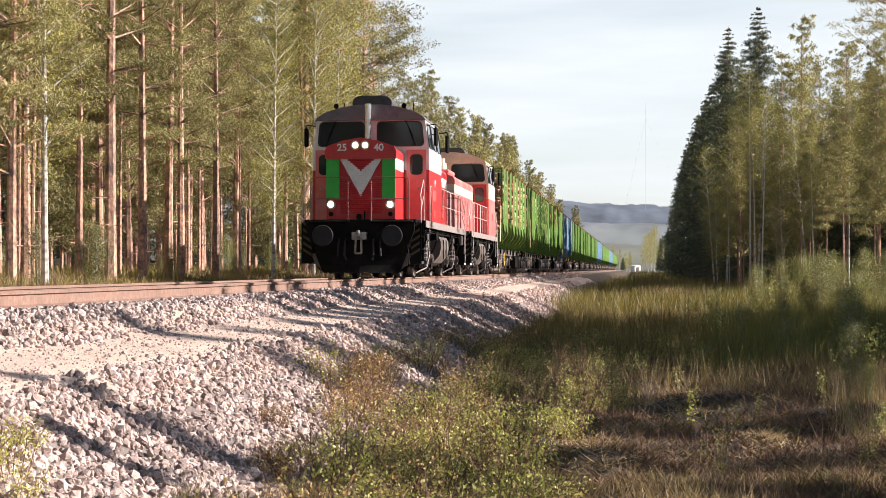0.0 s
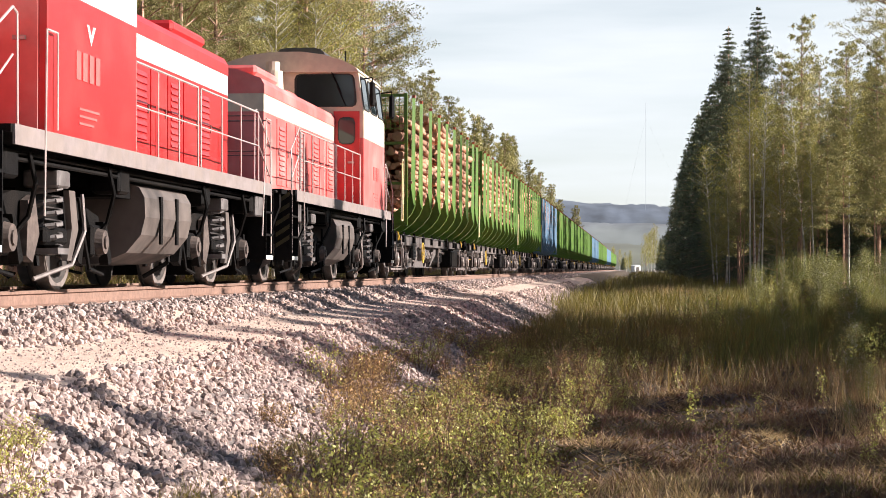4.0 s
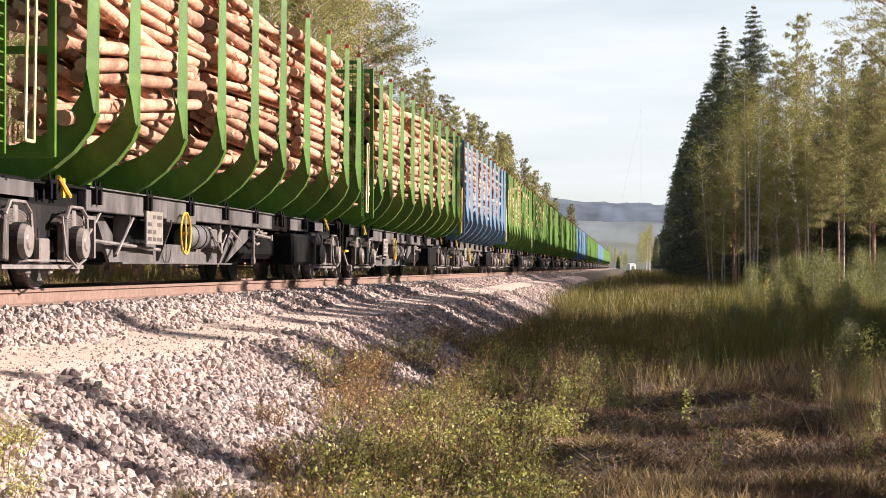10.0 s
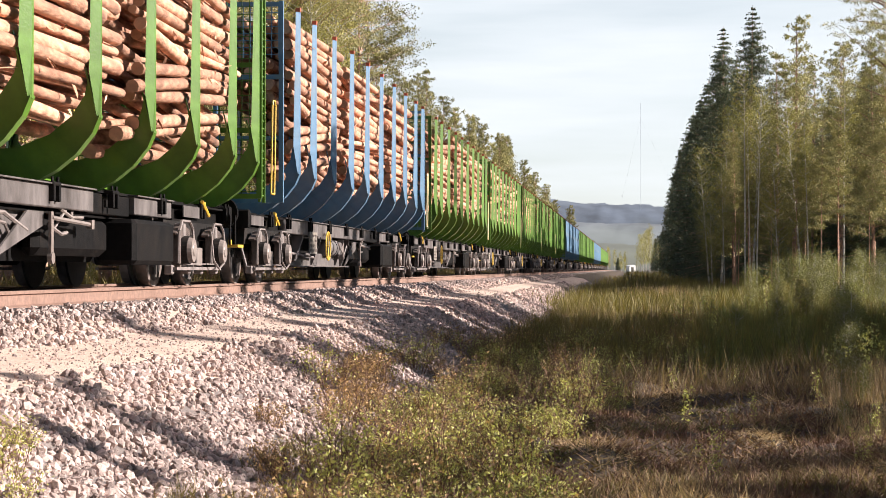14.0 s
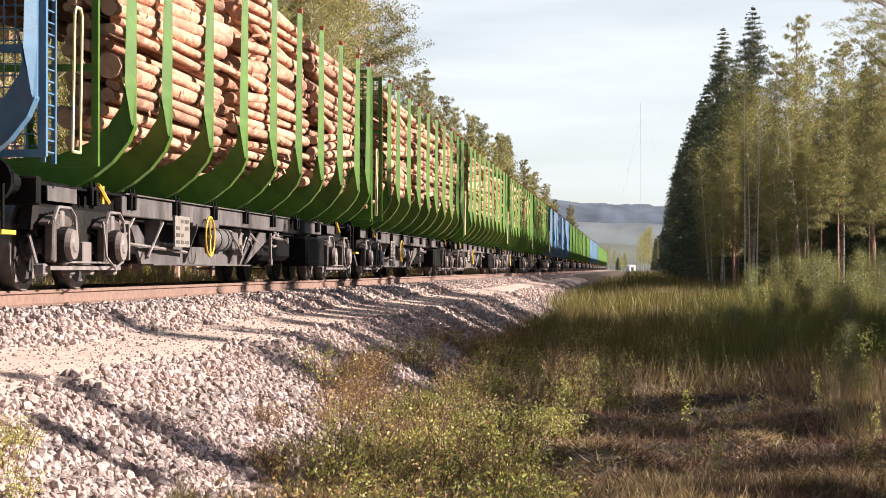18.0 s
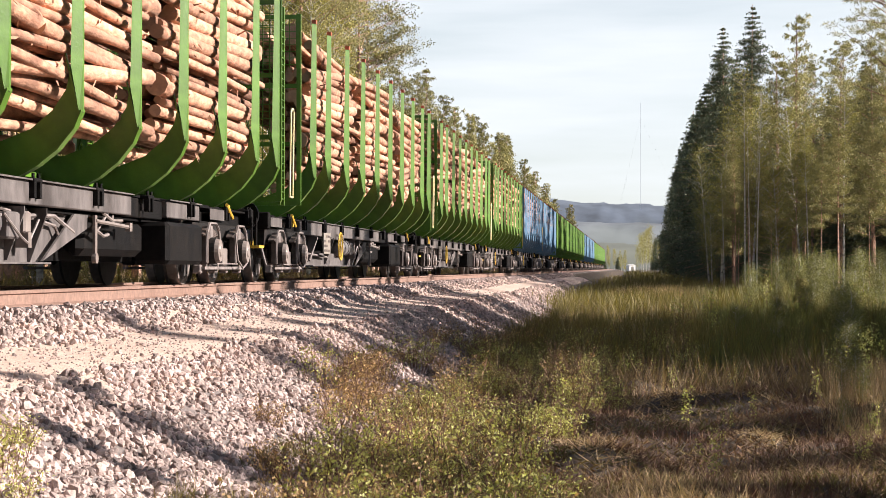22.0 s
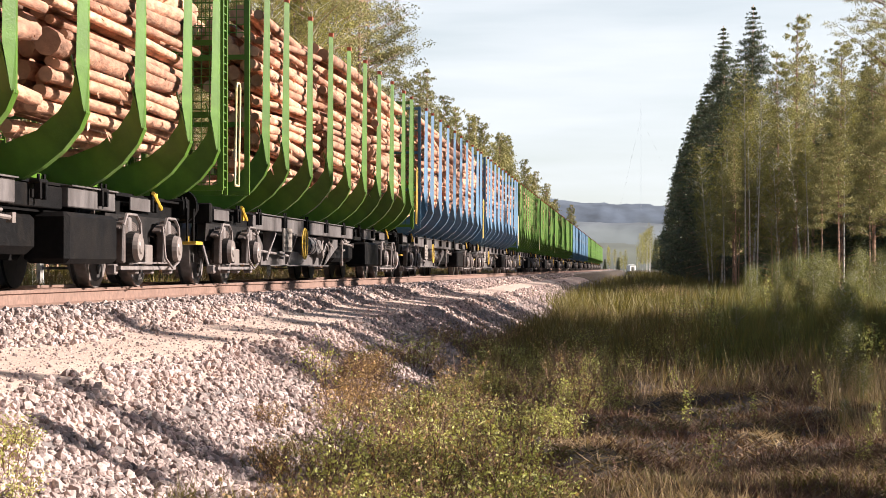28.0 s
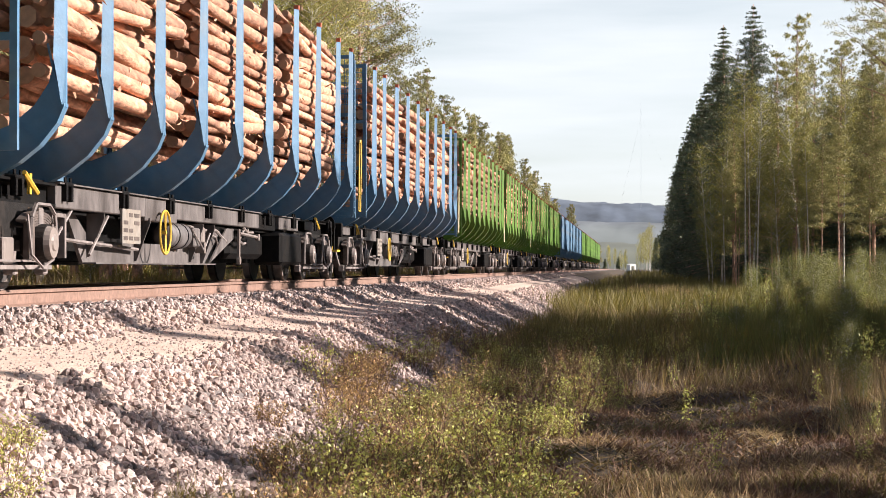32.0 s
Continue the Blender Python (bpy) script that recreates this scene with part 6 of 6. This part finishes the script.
def build_shoot(seed, h):
    """A slender young willow shoot: a few upright stems with small leaves up their length."""
    rnd, rng = random.Random(seed), np.random.default_rng(seed)
    st, cs = Mesh(), []
    for _ in range(rnd.randint(2, 4)):
        a = rnd.uniform(0, 6.28)
        p = Vector((0.03 * math.cos(a), 0.03 * math.sin(a), -0.03))
        e = p + Vector((rnd.gauss(0, 0.10) * h, rnd.gauss(0, 0.10) * h, h * rnd.uniform(0.7, 1.05)))
        st.tube(p, e, 0.005, 0.0015, n=4, caps=False)
        for k in range(int(46 * h)):
            f = rnd.uniform(0.25, 1.0)
            q = p.lerp(e, f)
            cs.append((q.x + rnd.gauss(0, 0.035), q.y + rnd.gauss(0, 0.035), q.z + rnd.gauss(0, 0.02)))
    ob = new("willow_shoot")
    tagged(ob, "slender willow shoot with small fresh leaves in the meadow", "shoot", "willow shoots of the meadow")
    part("stem", st, M_TWIG, ob)
    v, f = leaves(rng, np.array(cs), rng.uniform(0.014, 0.026, len(cs)))
    part("foliage", np_mesh("foliage", v, f, M_SHRUBLEAF), None, ob)
    return ob


SHOOTS = [build_shoot(60 + i, (0.45, 0.7, 1.0)[i]) for i in range(3)]
for i in range(58):
    y = 14.5 * (60 / 14.5) ** rs.random()
    x = y * rs.uniform(0.02, 0.135) if i % 3 else y * rs.uniform(0.10, 0.136)
    m = pose(x, y, ground_z(x, y), 0, 0, rs.uniform(0, 360)) @ Matrix.Scale(rs.uniform(0.4, 0.85) * (1 + max(0, y - 20) * 0.025), 4)
    if i < 3:
        SHOOTS[i].matrix_basis = m
    else:
        copy_thing(SHOOTS[rs.choice((0, 0, 1, 2)) if y < 24 else rs.choice((1, 2))], Matrix.Identity(4)).matrix_basis = m

# ---- ballast ----
ICO = bmesh.new()
bmesh.ops.create_icosphere(ICO, subdivisions=1, radius=1)
ICO_V = np.array([v.co[:] for v in ICO.verts])
ICO_F = np.array([[v.index for v in f.verts] for f in ICO.faces])
ICO.free()


def stone_shape(rng):
    v = ICO_V * rng.uniform(0.88, 1.14, (len(ICO_V), 1)) * rng.uniform(0.62, 1.2, 3)
    for _ in range(4):               # flat broken faces
        n = unit_dirs(rng, 1)[0]
        d = v @ n
        over = np.maximum(0, d - rng.uniform(0.45, 0.72))
        v = v - over[:, None] * n
    return v * 1.12


def rotations(rng, n):
    q = rng.normal(size=(n, 4))
    q /= np.linalg.norm(q, axis=1)[:, None]
    w, x, y, z = q.T
    return np.stack([np.stack([1 - 2 * (y * y + z * z), 2 * (x * y - z * w), 2 * (x * z + y * w)], 1),
                     np.stack([2 * (x * y + z * w), 1 - 2 * (x * x + z * z), 2 * (y * z - x * w)], 1),
                     np.stack([2 * (x * z - y * w), 2 * (y * z + x * w), 1 - 2 * (x * x + y * y)], 1)], 1)


def build_stones():
    rng = np.random.default_rng(3)
    shapes = [stone_shape(rng) for _ in range(14)]
    xs, ys, rs_ = [], [], []

    def strew(n, x0, x1, y0, y1, r0, r1):
        u = rng.random(n)
        y = y0 * (y1 / y0) ** u
        x = rng.uniform(x0, x1, n) + rng.normal(size=n) * 0.06 + 0.03 * np.sin(y * 1.7 + 0.6 * np.sin(y * 4.1))
        xs.append(x), ys.append(y), rs_.append((r0 + (r1 - r0) * rng.random(n) ** 1.8) * (1 + np.maximum(0, y - 30) * 0.006))

    strew(19000, -6.05, -4.72, 11, 170, 0.015, 0.042)
    strew(1500, -4.85, -3.5, 8, 60, 0.006, 0.024)
    strew(16000, -3.72, -2.55, 6.5, 110, 0.015, 0.044)
    strew(9000, -3.70, -2.5, 6.5, 45, 0.012, 0.030)
    strew(1200, -2.7, -1.9, 6.5, 40, 0.02, 0.04)
    strew(5200, -2.7, -1.45, 6.5, 13.5, 0.015, 0.044)
    strew(5000, -4.9, -3.6, 8, 50, 0.004, 0.013)
    x, y, r = np.concatenate(xs), np.concatenate(ys), np.concatenate(rs_)
    z = ground_many(x, y) + r * rng.uniform(-0.2, 0.7, len(x))
    rot = rotations(rng, len(x))
    base = tagged(new("ballast"), "loose crushed granite ballast on the embankment", "ballast", kind="structure")
    near = np.argsort((x + 3.2) ** 2 * 6 + (y - 9.5) ** 2)[:300]
    single = np.zeros(len(x), bool)
    single[near] = True
    meshes = [np_mesh("stone", s, ICO_F, M_STONE) for s in shapes]
    for i in near:
        m = Matrix(rot[i].tolist()).to_4x4()
        m = Matrix.Translation((x[i], y[i], z[i])) @ m @ Matrix.Scale(float(r[i]), 4)
        part("stone", meshes[int(i) % 14], None, base, at=m)
    rest = np.where(~single)[0]
    kind = rng.integers(0, 14, len(rest))
    allv = np.array(shapes)[kind]
    v = np.einsum("nij,nkj->nki", rot[rest], allv) * r[rest][:, None, None] + np.c_[x, y, z][rest][:, None, :]
    f = ICO_F[None] + (np.arange(len(rest)) * len(ICO_V))[:, None, None]
    ob = part("loose_stones", np_mesh("loose_stones", v.reshape(-1, 3), f.reshape(-1, 3), M_STONE), None, base)
    ob["kind"] = "stuff"


build_stones()


def motions():
    """The train rolls past, and its wheels turn."""
    for ob, q in TRAIN:
        base = ob.matrix_basis.copy()
        walk(ob, [(t, Matrix.Translation((0, -gone(t), 0)) @ base) for t, _ in LEAD])
    for ob, r in ROLLING:
        base = ob.matrix_basis.copy()
        away = ob.parent.parent.matrix_basis.to_euler().z > 1
        turn = math.degrees(1 / r) * (-1 if away else 1)
        walk(ob, [(i / 15, base @ pose(0, 0, 0, turn * gone(i / 15))) for i in range(481)])


motions()
